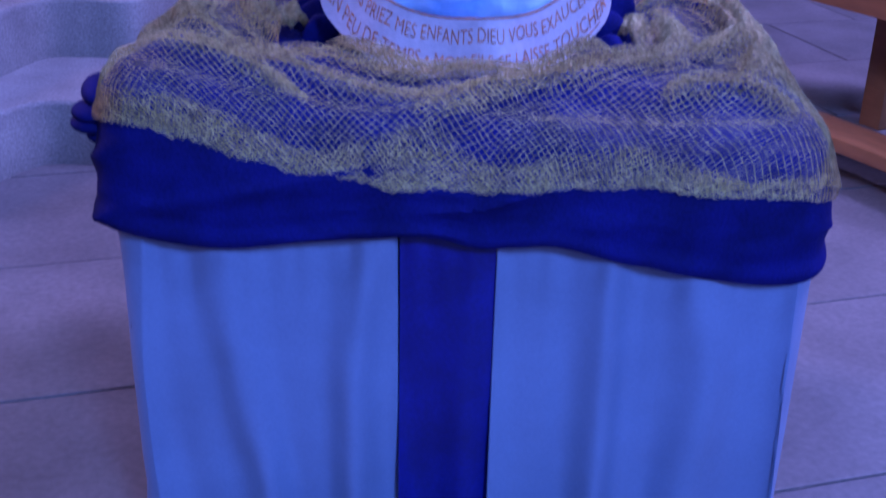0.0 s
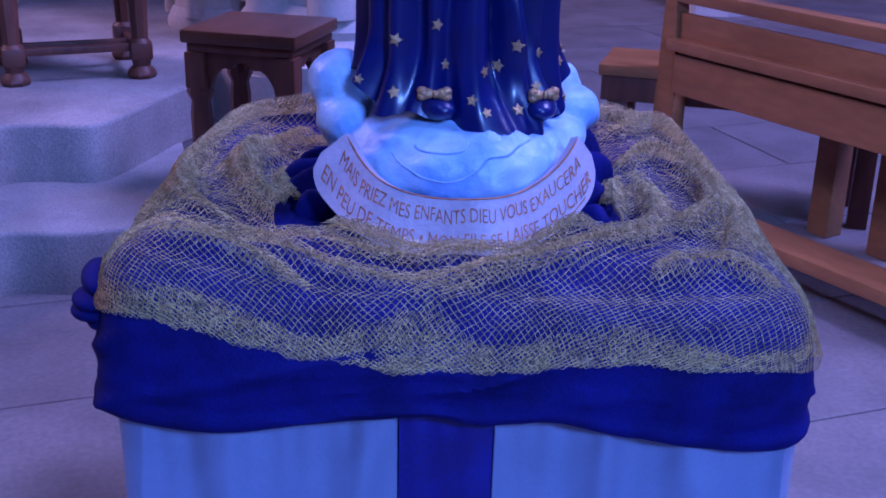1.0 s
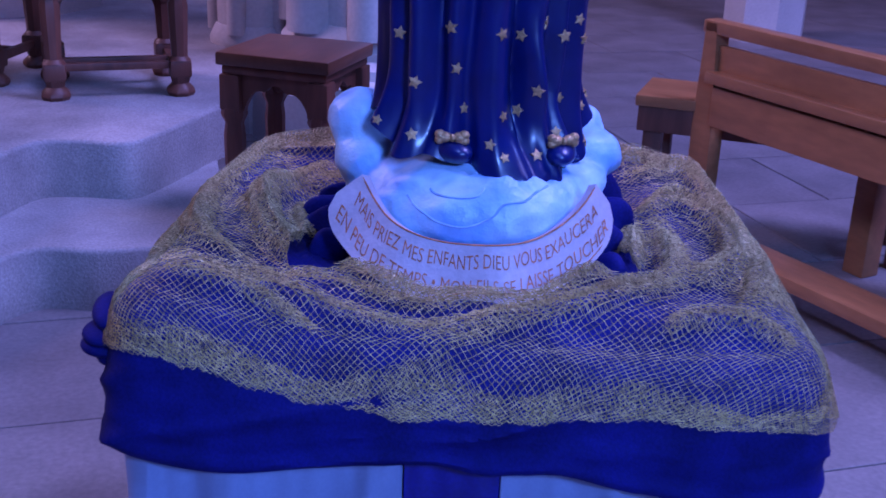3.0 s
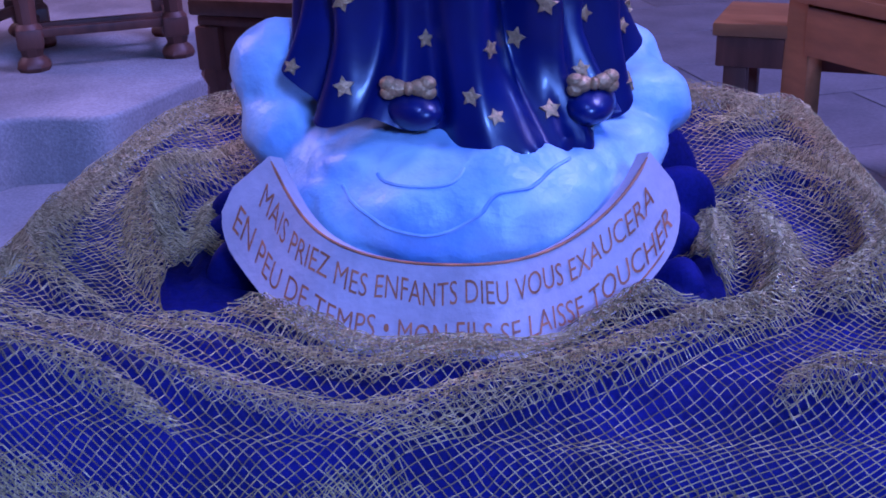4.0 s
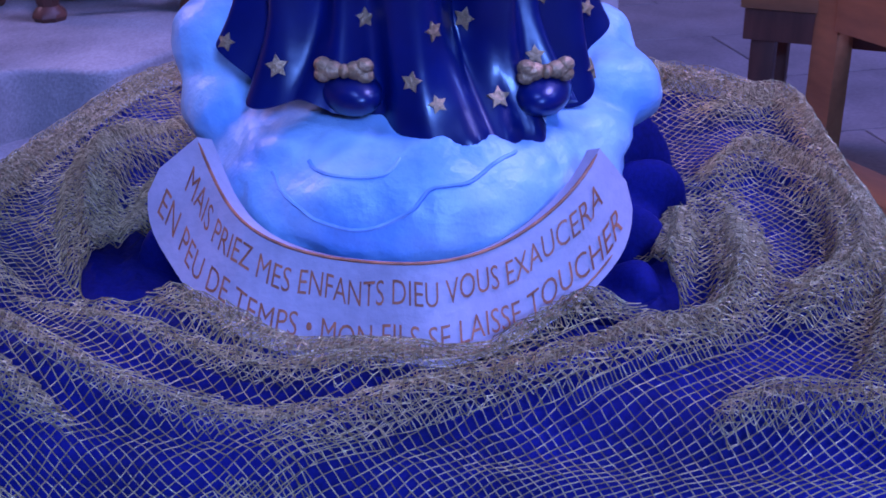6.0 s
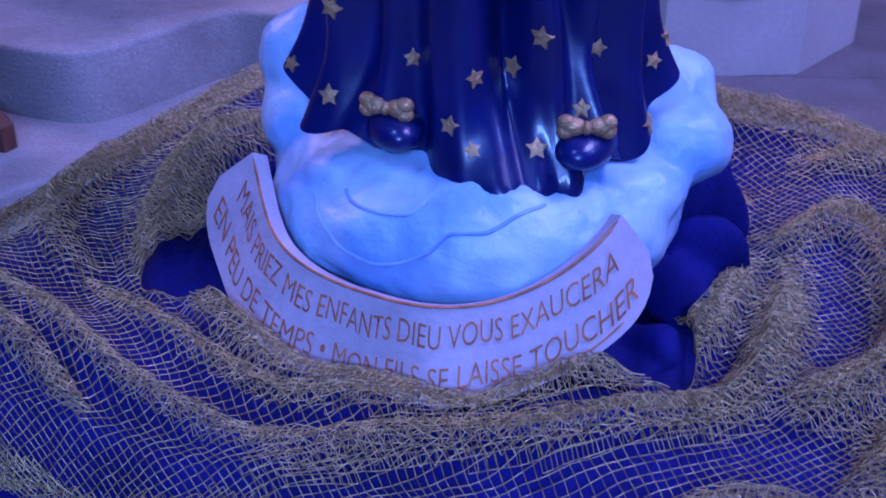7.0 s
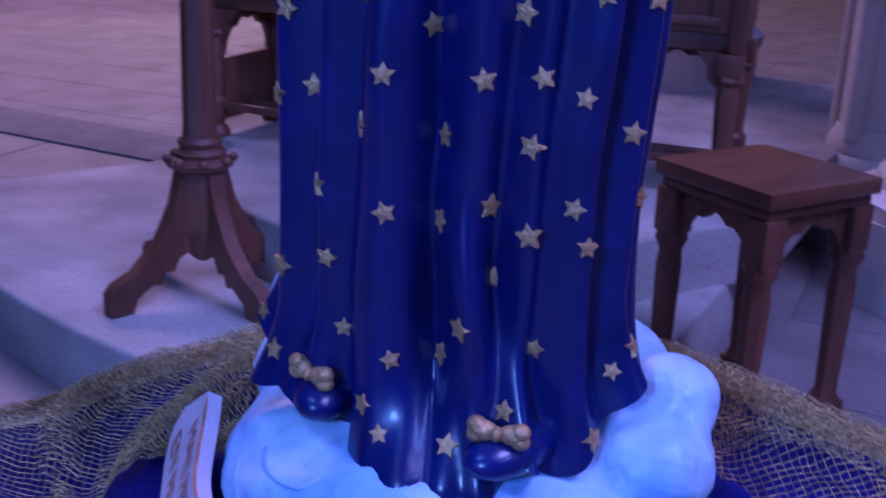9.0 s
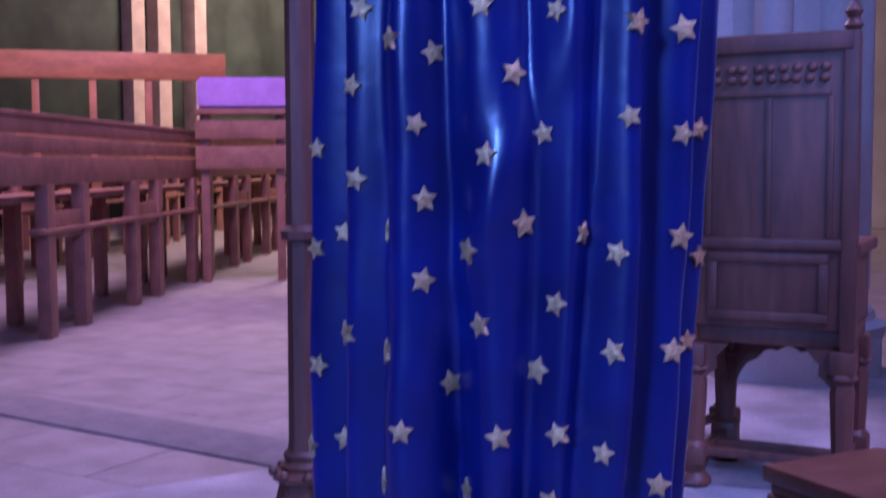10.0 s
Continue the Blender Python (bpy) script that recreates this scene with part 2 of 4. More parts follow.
def build_cloud_base():
    base = thing("cloud_pedestal", pose(0, 0, 0), "pale blue plaster cloud base with a lettered scroll round its front", "pedestal")
    bm = bmesh.new()
    ellipsoid(bm, -0.012, -0.02, 0.745, 0.178, 0.180, 0.085)
    ellipsoid(bm, -0.02, -0.040, 0.760, 0.150, 0.108, 0.033)
    ellipsoid(bm, -0.005, 0.025, 0.80, 0.165, 0.112, 0.055)
    ellipsoid(bm, -0.166, 0.032, 0.836, 0.043, 0.05, 0.046)
    ellipsoid(bm, -0.164, 0.005, 0.795, 0.038, 0.055, 0.038)
    ellipsoid(bm, 0.150, -0.01, 0.795, 0.048, 0.056, 0.040)
    ellipsoid(bm, 0.146, 0.03, 0.818, 0.042, 0.05, 0.038)
    ellipsoid(bm, 0.112, -0.065, 0.768, 0.05, 0.045, 0.032)
    ellipsoid(bm, 0.128, -0.03, 0.735, 0.036, 0.04, 0.032)
    ellipsoid(bm, 0.07, -0.10, 0.758, 0.065, 0.045, 0.022)
    ellipsoid(bm, -0.08, -0.10, 0.786, 0.065, 0.045, 0.022)
    ellipsoid(bm, 0.0, 0.12, 0.80, 0.13, 0.06, 0.055)
    cloud = part("cloud", bm, CLOUD, base)
    remesh = cloud.modifiers.new("blend", "REMESH")
    remesh.mode, remesh.voxel_size, remesh.use_smooth_shade = "VOXEL", 0.0055, True
    soft = cloud.modifiers.new("soften", "SMOOTH")
    soft.factor, soft.iterations = 0.6, 9
    lumps = bpy.data.textures.new("plaster_lumps", "CLOUDS")
    lumps.noise_scale, lumps.noise_depth = 0.065, 3
    rough = cloud.modifiers.new("lumps", "DISPLACE")
    rough.texture, rough.strength, rough.mid_level = lumps, 0.019, 0.5
    # swirls drawn in the plaster, laid on its finished surface
    bpy.context.view_layer.update()
    skin = cloud.evaluated_get(bpy.context.evaluated_depsgraph_get())
    for points in ([(-0.44, 0.60), (-0.38, 0.54), (-0.22, 0.53), (-0.02, 0.56), (0.06, 0.68)],
                   [(-0.62, 0.46), (-0.54, 0.36), (-0.42, 0.26), (-0.26, 0.13), (-0.05, 0.11), (0.12, 0.28), (0.22, 0.47), (0.40, 0.50), (0.56, 0.60), (0.72, 0.64)]):
        line = []
        for p in smooth_curve([(a, w, 0) for a, w in points], 9):
            far = round_base(p.x, 0.5)
            far.z = 0.744 + 0.075 * p.y
            aim = round_base(p.x, 0.0)
            aim.z = far.z
            hit, place, normal, _ = skin.ray_cast(far, (aim - far).normalized())
            if hit:
                line.append(place + normal * 0.0002)
        bm = bmesh.new()
        tube(bm, line, 0.0016)
        part("swirl", bm, CLOUD_LINE, base, "blue line drawn round a swirl of the cloud")
    # scroll
    bm = bmesh.new()
    rows = []
    n = 64
    for k in range(n + 1):
        f = -1 + 2 * k / n
        ring = []
        for lift in (0.0, -0.012):
            for w in ((0, 0.25, 0.5, 0.75, 1) if lift == 0 else (1, 0.75, 0.5, 0.25, 0)):
                # the lower corners are rounded off
                corner = min(1.0, max(0.0, (abs(f) - 0.84) / 0.16))
                w = max(w, 0.42 * (1 - math.sqrt(1 - corner * corner)))
                ring.append(bm.verts.new(banner_point(f * radians(61 - 9 * w), w, lift)))
        rows.append(ring)
    for a, b in zip(rows, rows[1:]):
        for k in range(10):
            bm.faces.new((a[k], b[k], b[(k + 1) % 10], a[(k + 1) % 10]))
    bm.faces.new(rows[0])
    bm.faces.new(rows[-1][::-1])
    scroll = part("scroll", bm, BANNER, base, "curved lilac-white scroll band")
    # shadow of the gap behind the scroll, drawn as a thin brown line
    shadow_gap = bmesh.new()
    tube(shadow_gap, [banner_point(radians(-51 + 102 * k / 50), 1.0, 0.0005) for k in range(51)], 0.0012)
    part("rim_line", shadow_gap, INK, scroll, "brown line standing in for the shadow along the upper edge")
    under = bmesh.new()
    tube(under, [banner_point(radians(14 + 36 * k / 30), 0.075 + 0.03 * (k / 30) ** 3, 0.0003) for k in range(31)], 0.0008)
    part("rim_line", under, INK, scroll, "ochre painted line under the lettering")
    for words, start, end, w, tall in (("MAIS PRIEZ MES ENFANTS DIEU VOUS EXAUCERA", -50.0, 50, 0.60, 0.0180),
                                       ("EN PEU DE TEMPS \u2022 MON FILS SE LAISSE TOUCHER", -54.0, 53.5, 0.18, 0.0182)):
        curve = bpy.data.curves.new("lettering", "FONT")
        curve.body, curve.size, curve.offset, curve.resolution_u = words, 1.0, -0.004, 3
        flat = bpy.data.objects.new("lettering", curve)
        scene.collection.objects.link(flat)
        bpy.context.view_layer.update()
        me = bpy.data.meshes.new_from_object(flat.evaluated_get(bpy.context.evaluated_depsgraph_get()))
        bpy.data.objects.remove(flat)
        bm = bmesh.new()
        bm.from_mesh(me)
        bpy.data.meshes.remove(me)
        bmesh.ops.subdivide_edges(bm, edges=[e for e in bm.edges if e.calc_length() > 0.25], cuts=2)
        lo, hi = min(v.co.x for v in bm.verts), max(v.co.x for v in bm.verts)
        for v in bm.verts:
            a = radians(start + (end - start) * (v.co.x - lo) / (hi - lo))
            wobble = 0.02 * math.sin(v.co.x * 1.7)
            v.co = banner_point(a, w + wobble + v.co.y / 0.72 * tall / 0.073, 0.0012)
        part("lettering", bm, INK, scroll, "hand-painted ochre capital letters", smooth=False)
    return base


build_cloud_base()


def bump_at(d, w):
    return math.exp(-(d / w) ** 2)


# folds of the robe: angle from the front, half width, depth, slant
ROBE_FOLDS = ((-1.25, 0.13, 0.006, 0.05), (-0.88, 0.14, 0.013, 0.06), (-0.68, 0.10, -0.026, 0.04), (-0.46, 0.09, 0.006, -0.04), (-0.30, 0.09, -0.018, 0.05),
              (-0.06, 0.13, 0.010, 0.02), (0.21, 0.13, -0.028, -0.20), (0.42, 0.09, 0.003, -0.20), (0.62, 0.10, -0.016, -0.08), (0.78, 0.06, 0.005, 0.0),
              (0.90, 0.08, -0.011, 0.03), (1.06, 0.11, 0.010, -0.05), (1.28, 0.09, -0.013, 0.0), (1.48, 0.11, 0.008, 0.04), (1.70, 0.09, -0.011, 0.0), (1.90, 0.12, 0.007, 0.02),
              (2.2, 0.16, 0.009, 0.0), (2.7, 0.16, -0.012, 0.0), (-1.06, 0.09, -0.010, 0.05), (-1.45, 0.10, -0.011, 0.0), (-1.75, 0.12, 0.008, 0.0), (-2.0, 0.10, -0.012, 0.0), (-2.5, 0.2, -0.010, 0.0), (3.1, 0.16, 0.01, 0))


def robe_radius(a, z):
    """Robe surface: a is the angle from the front, to the right; z above the floor."""
    t = (z - 0.80) / 0.55
    r = 0.131 + 0.006 * min(1.2, max(0.0, (z - 1.0) / 0.35))
    ease = max(0.0, min(1.0, 1 - (z - max(0.80, min(hem(a), 0.86))) / (0.075 + 0.02 * math.exp(-(a / 0.7) ** 2))))
    r += ease * ease * (0.006 + 0.020 * math.exp(-((a + 1.25) / 0.40) ** 2) + 0.018 * math.exp(-((a - 1.45) / 0.40) ** 2) + 0.062 * math.exp(-((a - 0.24) / 0.26) ** 2) + 0.030 * math.exp(-((abs(a) - 0.66) / 0.20) ** 2))
    folds = 0.0
    for centre, width, depth, slant in ROBE_FOLDS:
        d = a - centre - slant * (t - 0.4) - 0.06 * noise.noise((centre * 3, t * 2.2, 1.0))
        d = (d + math.pi) % (2 * math.pi) - math.pi
        # a crease is sharper than the roll of cloth beside it
        shape = math.exp(-(d / width) ** 2) if depth > 0 else math.exp(-(abs(d) / width) ** 1.7)
        folds += depth * (1 + 0.55 * noise.noise((centre * 5 + 9, t * 1.8, 4.0))) * shape
    folds += ease * 0.006 * noise.noise((a * 7.5 + 1.5 * t, t * 3, 11.0)) - ease * 0.006 * math.exp(-((a + 0.27) / 0.07) ** 2) - ease * 0.004 * math.exp(-((a - 0.42) / 0.06) ** 2)
    folds += 0.0020 * noise.noise((a * 4, t * 7, 2.0)) + 0.0011 * noise.noise((a * 13, t * 9, 6.0))
    # the slanting fold that runs from the raised knee down to the other shoe
    knee = a - 0.62 + 0.95 * (z - 0.86) / 0.30
    folds += 0.010 * math.exp(-(knee / 0.13) ** 2) * bump_at(z - 0.93, 0.11) - 0.007 * math.exp(-((knee - 0.26) / 0.10) ** 2) * bump_at(z - 0.93, 0.11)
    knee = a - 0.30 - 0.85 * (z - 1.20) / 0.25
    folds += 0.006 * math.exp(-(knee / 0.12) ** 2) * bump_at(z - 1.23, 0.13)
    r += folds
    if z > 1.40:
        s = (z - 1.40) / 0.34
        r *= math.sqrt(max(0.0, 1 - s * s)) * 0.999 + 0.001
    return r


def robe_point(a, z, lift=0.0):
    r = robe_radius(a, z) + lift
    up = min(1.2, max(0.0, (z - 1.0) / 0.35))
    return Vector((-0.012 + 0.010 * up + r * math.sin(a), -0.022 + 0.014 * up - (0.76 + 0.12 * up) * r * math.cos(a), z))


def hem(a):
    """Height of the robe's lower edge round the figure."""
    h = 0.814 + 0.024 * (1 - math.cos(a))
    for centre, width, drop in ((0.27, 0.21, -0.072), (-0.06, 0.20, -0.016), (0.49, 0.12, -0.030), (-0.62, 0.14, 0.010), (-0.92, 0.18, -0.006), (-1.45, 0.35, 0.034), (0.62, 0.14, 0.006), (0.98, 0.2, -0.024), (1.6, 0.3, 0.022)):
        h += drop * math.exp(-((a - centre) / width) ** 2)
    return h


def star(bm, centre, normal, size, turn, index):
    normal = normal.normalized()
    side = normal.cross(Vector((0, 0, 1))).normalized()
    up = side.cross(normal)
    outer = []
    for k in range(10):
        a = turn + math.pi / 2 + math.pi * k / 5
        r = size * (1.0 if k % 2 == 0 else 0.52)
        outer.append((r * math.cos(a), r * math.sin(a)))
    low = [bm.verts.new(centre - normal * 0.004 + side * x + up * y) for x, y in outer]
    high = [bm.verts.new(centre + normal * 0.0016 + side * x * 0.93 + up * y * 0.93) for x, y in outer]
    top = bm.verts.new(centre + normal * 0.0026)
    for k in range(10):
        f = bm.faces.new((low[k], low[(k + 1) % 10], high[(k + 1) % 10], high[k]))
        g = bm.faces.new((high[k], high[(k + 1) % 10], top))
        f.material_index = g.material_index = index


# angle from the front in degrees and height of each gilt star on the robe
LOW_STARS = [(21, 0.825), (2, 0.826), (66, 0.828), (-5, 0.842), (-46, 0.85), (38, 0.85), (-70, 0.86), (79, 0.87), (2, 0.877), (17, 0.879), (-21, 0.885), (88, 0.885), (51, 0.89), (23, 0.907), (-47, 0.917), (-25, 0.937), (36, 0.938), (61, 0.967), (43, 0.974), (15, 0.977), (-1, 0.982), (-29, 0.988), (32, 0.991), (57, 0.993), (15, 1.034), (42, 1.034), (-12, 1.038), (81, 1.039), (-50, 1.044), (-42, 1.053)]
HIGH_STARS = [(57, 1.066), (-2, 1.075), (26, 1.076), (43, 1.079), (-47, 1.105), (8, 1.106), (38, 1.118), (-9, 1.126), (83, 1.127), (58, 1.131), (-27, 1.134), (20, 1.147), (42, 1.161), (2, 1.174), (105, 1.185), (-48, 1.189), (58, 1.193), (16, 1.194), (-43, 1.201), (83, 1.201), (-11, 1.205), (49, 1.205), (32, 1.211), (2, 1.226), (-23, 1.239), (21, 1.254), (-47, 1.26), (37, 1.267), (82, 1.267), (102, 1.271), (0, 1.274), (59, 1.277), (-24, 1.301), (28, 1.304), (3, 1.319), (-7, 1.328), (81, 1.333), (60, 1.334), (39, 1.341), (19, 1.345), (-22, 1.351)]


def build_statue():
    bm = bmesh.new()
    turns, levels = 340, 120
    rings = []
    for j in range(levels + 1):
        ring = []
        for k in range(turns):
            a = -math.pi + 2 * math.pi * k / turns
            z0 = hem(a)
            z = z0 + (1.735 - z0) * (j / levels) ** 1.0
            ring.append(bm.verts.new(robe_point(a, z)))
        rings.append(ring)
    inner = []
    for k in range(turns):
        p = rings[0][k].co
        inner.append(bm.verts.new((p.x * 0.86, p.y * 0.86, p.z + 0.004)))
    rings.insert(0, inner)
    for a, b in zip(rings, rings[1:]):
        for k in range(turns):
            bm.faces.new((a[k], a[(k + 1) % turns], b[(k + 1) % turns], b[k]))
    bm.faces.new(rings[0][::-1])
    bm.faces.new(rings[-1])
    for x, y, z, turn in ((-0.071, -0.104, 0.831, 0.30), (0.078, -0.102, 0.823, -0.25)):
        ellipsoid(bm, x, y, z, 0.0235, 0.044, 0.0175, turn)
    plain = len(bm.faces)
    # bows
    for x, y, z, turn in ((-0.073, -0.124, 0.851, 0.30), (0.0765, -0.122, 0.843, -0.15)):
        d = Vector((math.cos(turn), -math.sin(turn), 0))
        for s in (-1, 1):
            ellipsoid(bm, x + s * d.x * 0.0105, y + s * d.y * 0.0105, z, 0.0105, 0.0070, 0.0072, -turn)
            ellipsoid(bm, x + s * d.x * 0.0155, y + s * d.y * 0.0155, z + 0.0035, 0.0070, 0.0065, 0.0060, -turn)
            ellipsoid(bm, x + s * d.x * 0.0155, y + s * d.y * 0.0155, z - 0.0035, 0.0070, 0.0065, 0.0060, -turn)
        ellipsoid(bm, x, y - 0.003, z, 0.0042, 0.0055, 0.0055)
    bm.faces.ensure_lookup_table()
    for f in bm.faces[plain:]:
        f.material_index = 1
    rng = random.Random(4)
    spots = LOW_STARS + HIGH_STARS
    for row in range(11):
        z = 0.90 + row * 0.078
        for k in range(17):
            a = -180 + (k + 0.5 * (row % 2)) * 21.2 + rng.uniform(-3, 3)
            h = z + rng.uniform(-0.012, 0.012)
            if all(math.hypot((a - b) * 0.0025, h - g) > 0.036 for b, g in spots) and (a < -50 or a > 88 or h > 1.37) and h > hem(radians(a)) + 0.03:
                spots.append((a, h))
    for a, h in spots:
        r = radians(a)
        p = robe_point(r, h)
        across = robe_point(r + 0.03, h) - robe_point(r - 0.03, h)
        along = robe_point(r, h + 0.004) - robe_point(r, h - 0.004)
        star(bm, p, across.cross(along), 0.0088 * rng.uniform(0.90, 1.14), rng.uniform(-0.4, 0.4), 1)
    ob = finish("statue", bm, [GLAZE, GILT])
    return tagged(ob, "glossy dark blue robed plaster statue sprinkled with gilt stars", "statue")


build_statue()

# ---- draped stand ----
STAND = pose(-0.010, 0.002, 0, 0, 0, -12.4)
HALF_W, FRONT, BACK = 0.438, -0.352, 0.38


def rim(a, grow=0.0):
    """Outline of the stand's top, a rounded rectangle, at an angle from +x."""
    c, s = math.cos(a), math.sin(a)
    q = 11.0
    ry = (BACK if s > 0 else -FRONT) + grow
    return (abs(c / (HALF_W + grow)) ** q + abs(s / ry) ** q) ** (-1 / q)


def hole(a):
    """How far out the open middle of the net reaches."""
    front, left, right = max(0.0, -math.sin(a)), max(0.0, -math.cos(a)), max(0.0, math.cos(a))
    return 0.50 - 0.10 * max(0.0, math.sin(a)) + 0.165 * front ** 2 - 0.015 * left - 0.08 * right * (1 if math.sin(a) < 0.2 else 0.3) + 0.02 * math.sin(7 * a + 0.5)


def drape(a, f):
    """Padded top under the cloth: f runs from 0 in the middle to 1 at the rim."""
    rise = 0.668 + (0.020 - 0.010 * max(0.0, -math.sin(a))) * bump_at(f - 0.72, 0.2) - 0.004 * max(0.0, -math.sin(a)) - 0.050 * max(0.0, (f - 0.80) / 0.20) ** 2.2
    rise += 0.018 * max(0.0, math.sin(a)) * bump_at(f - 0.75, 0.2)
    # the padding is fuller towards the front corner where the cloth is knotted
    r = rim(a) * f
    rise += 0.062 * math.exp(-((r * math.cos(a) + 0.46) / 0.20) ** 2 - ((r * math.sin(a) + 0.36) / 0.26) ** 2) * min(1.0, max(0.0, (f - 0.5) / 0.4))
    live = min(1.0, max(0.0, (f - 0.45) / 0.15)) * (1 - 0.5 * max(0.0, (f - 0.85) / 0.15))
    return rise + live * 0.014 * noise.noise((2.2 * math.cos(a), 2.2 * math.sin(a), f * 6)) + (1 - live) * 0.010 * noise.noise((6 * f * math.cos(a), 6 * f * math.sin(a), 5.0))


# crests of the gathered folds on the stand's top: height, half width, then points along each
FRONT_FOLDS = [
    (0.020, 0.020, (-0.245, 0.10), (-0.235, -0.08), (-0.17, -0.19), (-0.10, -0.24), (-0.05, -0.25)),
    (0.006, 0.020, (-0.16, -0.225), (-0.09, -0.252), (-0.02, -0.258), (0.06, -0.256), (0.13, -0.225), (0.17, -0.19)),
    (0.022, 0.021, (0.08, -0.245), (0.15, -0.21), (0.20, -0.15), (0.235, 0.04)),
    (0.011, 0.012, (-0.30, -0.19), (-0.20, -0.238), (-0.12, -0.268), (-0.05, -0.28), (0.02, -0.275), (0.10, -0.255), (0.15, -0.23)),
    (0.018, 0.021, (0.26, 0.06), (0.27, -0.10), (0.255, -0.17), (0.205, -0.235), (0.15, -0.268), (0.09, -0.29), (0.0, -0.318), (-0.09, -0.34)),
    (0.010, 0.010, (-0.36, -0.25), (-0.25, -0.28), (-0.15, -0.31), (-0.05, -0.318), (0.04, -0.305)),
    (0.007, 0.009, (-0.38, -0.29), (-0.27, -0.31), (-0.18, -0.335)),
    (0.008, 0.010, (0.22, -0.31), (0.30, -0.29), (0.38, -0.31)),
]
SIDE_FOLDS = [
    (0.024, 0.020, (0.25, 0.05), (0.31, 0.11), (0.365, 0.0), (0.345, -0.13), (0.28, -0.19)),
    (0.026, 0.023, (-0.22, 0.24), (-0.285, 0.10), (-0.29, -0.03), (-0.24, -0.14), (-0.18, -0.21)),
    (0.022, 0.019, (-0.29, 0.34), (-0.365, 0.17), (-0.385, 0.04), (-0.37, -0.11), (-0.28, -0.20)),
    (0.020, 0.021, (0.27, 0.22), (0.36, 0.27), (0.385, 0.07), (0.38, -0.15), (0.33, -0.28)),
    (0.034, 0.034, (-0.33, 0.30), (-0.15, 0.30), (0.05, 0.31), (0.22, 0.32), (0.34, 0.28)),
    (0.022, 0.028, (-0.24, 0.16), (-0.10, 0.20), (0.08, 0.20), (0.22, 0.13)),
    (0.014, 0.014, (-0.41, 0.20), (-0.40, 0.0), (-0.41, -0.20)),
]
CRESTS = []
for tall, wide, *line in FRONT_FOLDS + SIDE_FOLDS:
    pts = np.array([tuple(p)[:2] for p in smooth_curve([(x, y, 0) for x, y in line], 5)])
    CRESTS.append((tall, wide, pts))


def folds_at(xy):
    """Height of the folds, and how closely the net is gathered, at points of the stand's top."""
    up, close = np.zeros(len(xy)), np.zeros(len(xy))
    sway = np.array([[noise.noise((9 * x, 9 * y, 1.0)), noise.noise((9 * x, 9 * y, 6.0)), noise.noise((26 * x, 26 * y, 3.0))] for x, y in xy])
    xy = xy + 0.010 * sway[:, :2]
    for tall, wide, pts in CRESTS:
        a, b = pts[:-1], pts[1:]
        d = b - a
        t = np.clip(((xy[:, None] - a) * d).sum(2) / (d * d).sum(1), 0, 1)
        gap = np.linalg.norm(xy[:, None] - a - t[:, :, None] * d, axis=2)
        best = gap.argmin(1)
        near = gap.min(1)
        along = (best + t[np.arange(len(xy)), best]) / len(a)
        end = np.clip(4 * np.minimum(along, 1 - along), 0, 1) ** 0.6 * 0.85 + 0.15
        shape = np.exp(-(near / wide) ** 2) * end
        # fine pleats that run along the crest
        pleat = 0.16 * np.sin(near * (2.6 * math.pi / wide) + 3 * along) * np.exp(-(near / (1.6 * wide)) ** 2) * end
        up = np.maximum(up, tall * (shape + pleat)) + 0.25 * np.minimum(up, tall * shape)
        close = np.maximum(close, np.exp(-(near / (1.15 * wide)) ** 2) * end)
    return up + 0.0022 * sway[:, 2] * np.clip(close, 0.2, 1), close + 0.12 * sway[:, 2]


def on_stand(xy, part_of_fold, lift):
    """Points of the cloth or net over the stand's top, from their place in plan."""
    up, close = folds_at(xy)
    out = np.zeros((len(xy), 3))
    for k, (x, y) in enumerate(xy):
        a = math.atan2(y, x)
        f = math.hypot(x, y) / rim(a)
        hem_roll = (0.010 + 0.006 * noise.noise((5 * math.cos(a), 5 * math.sin(a), 4.0))) * bump_at(f - 0.965, 0.03)
        out[k] = (x, y, drape(a, min(f, 1.0)) + part_of_fold * (up[k] + hem_roll) + lift - (1.35 * (f - 1.0) if f > 1.0 else 0.0))
    return out, close


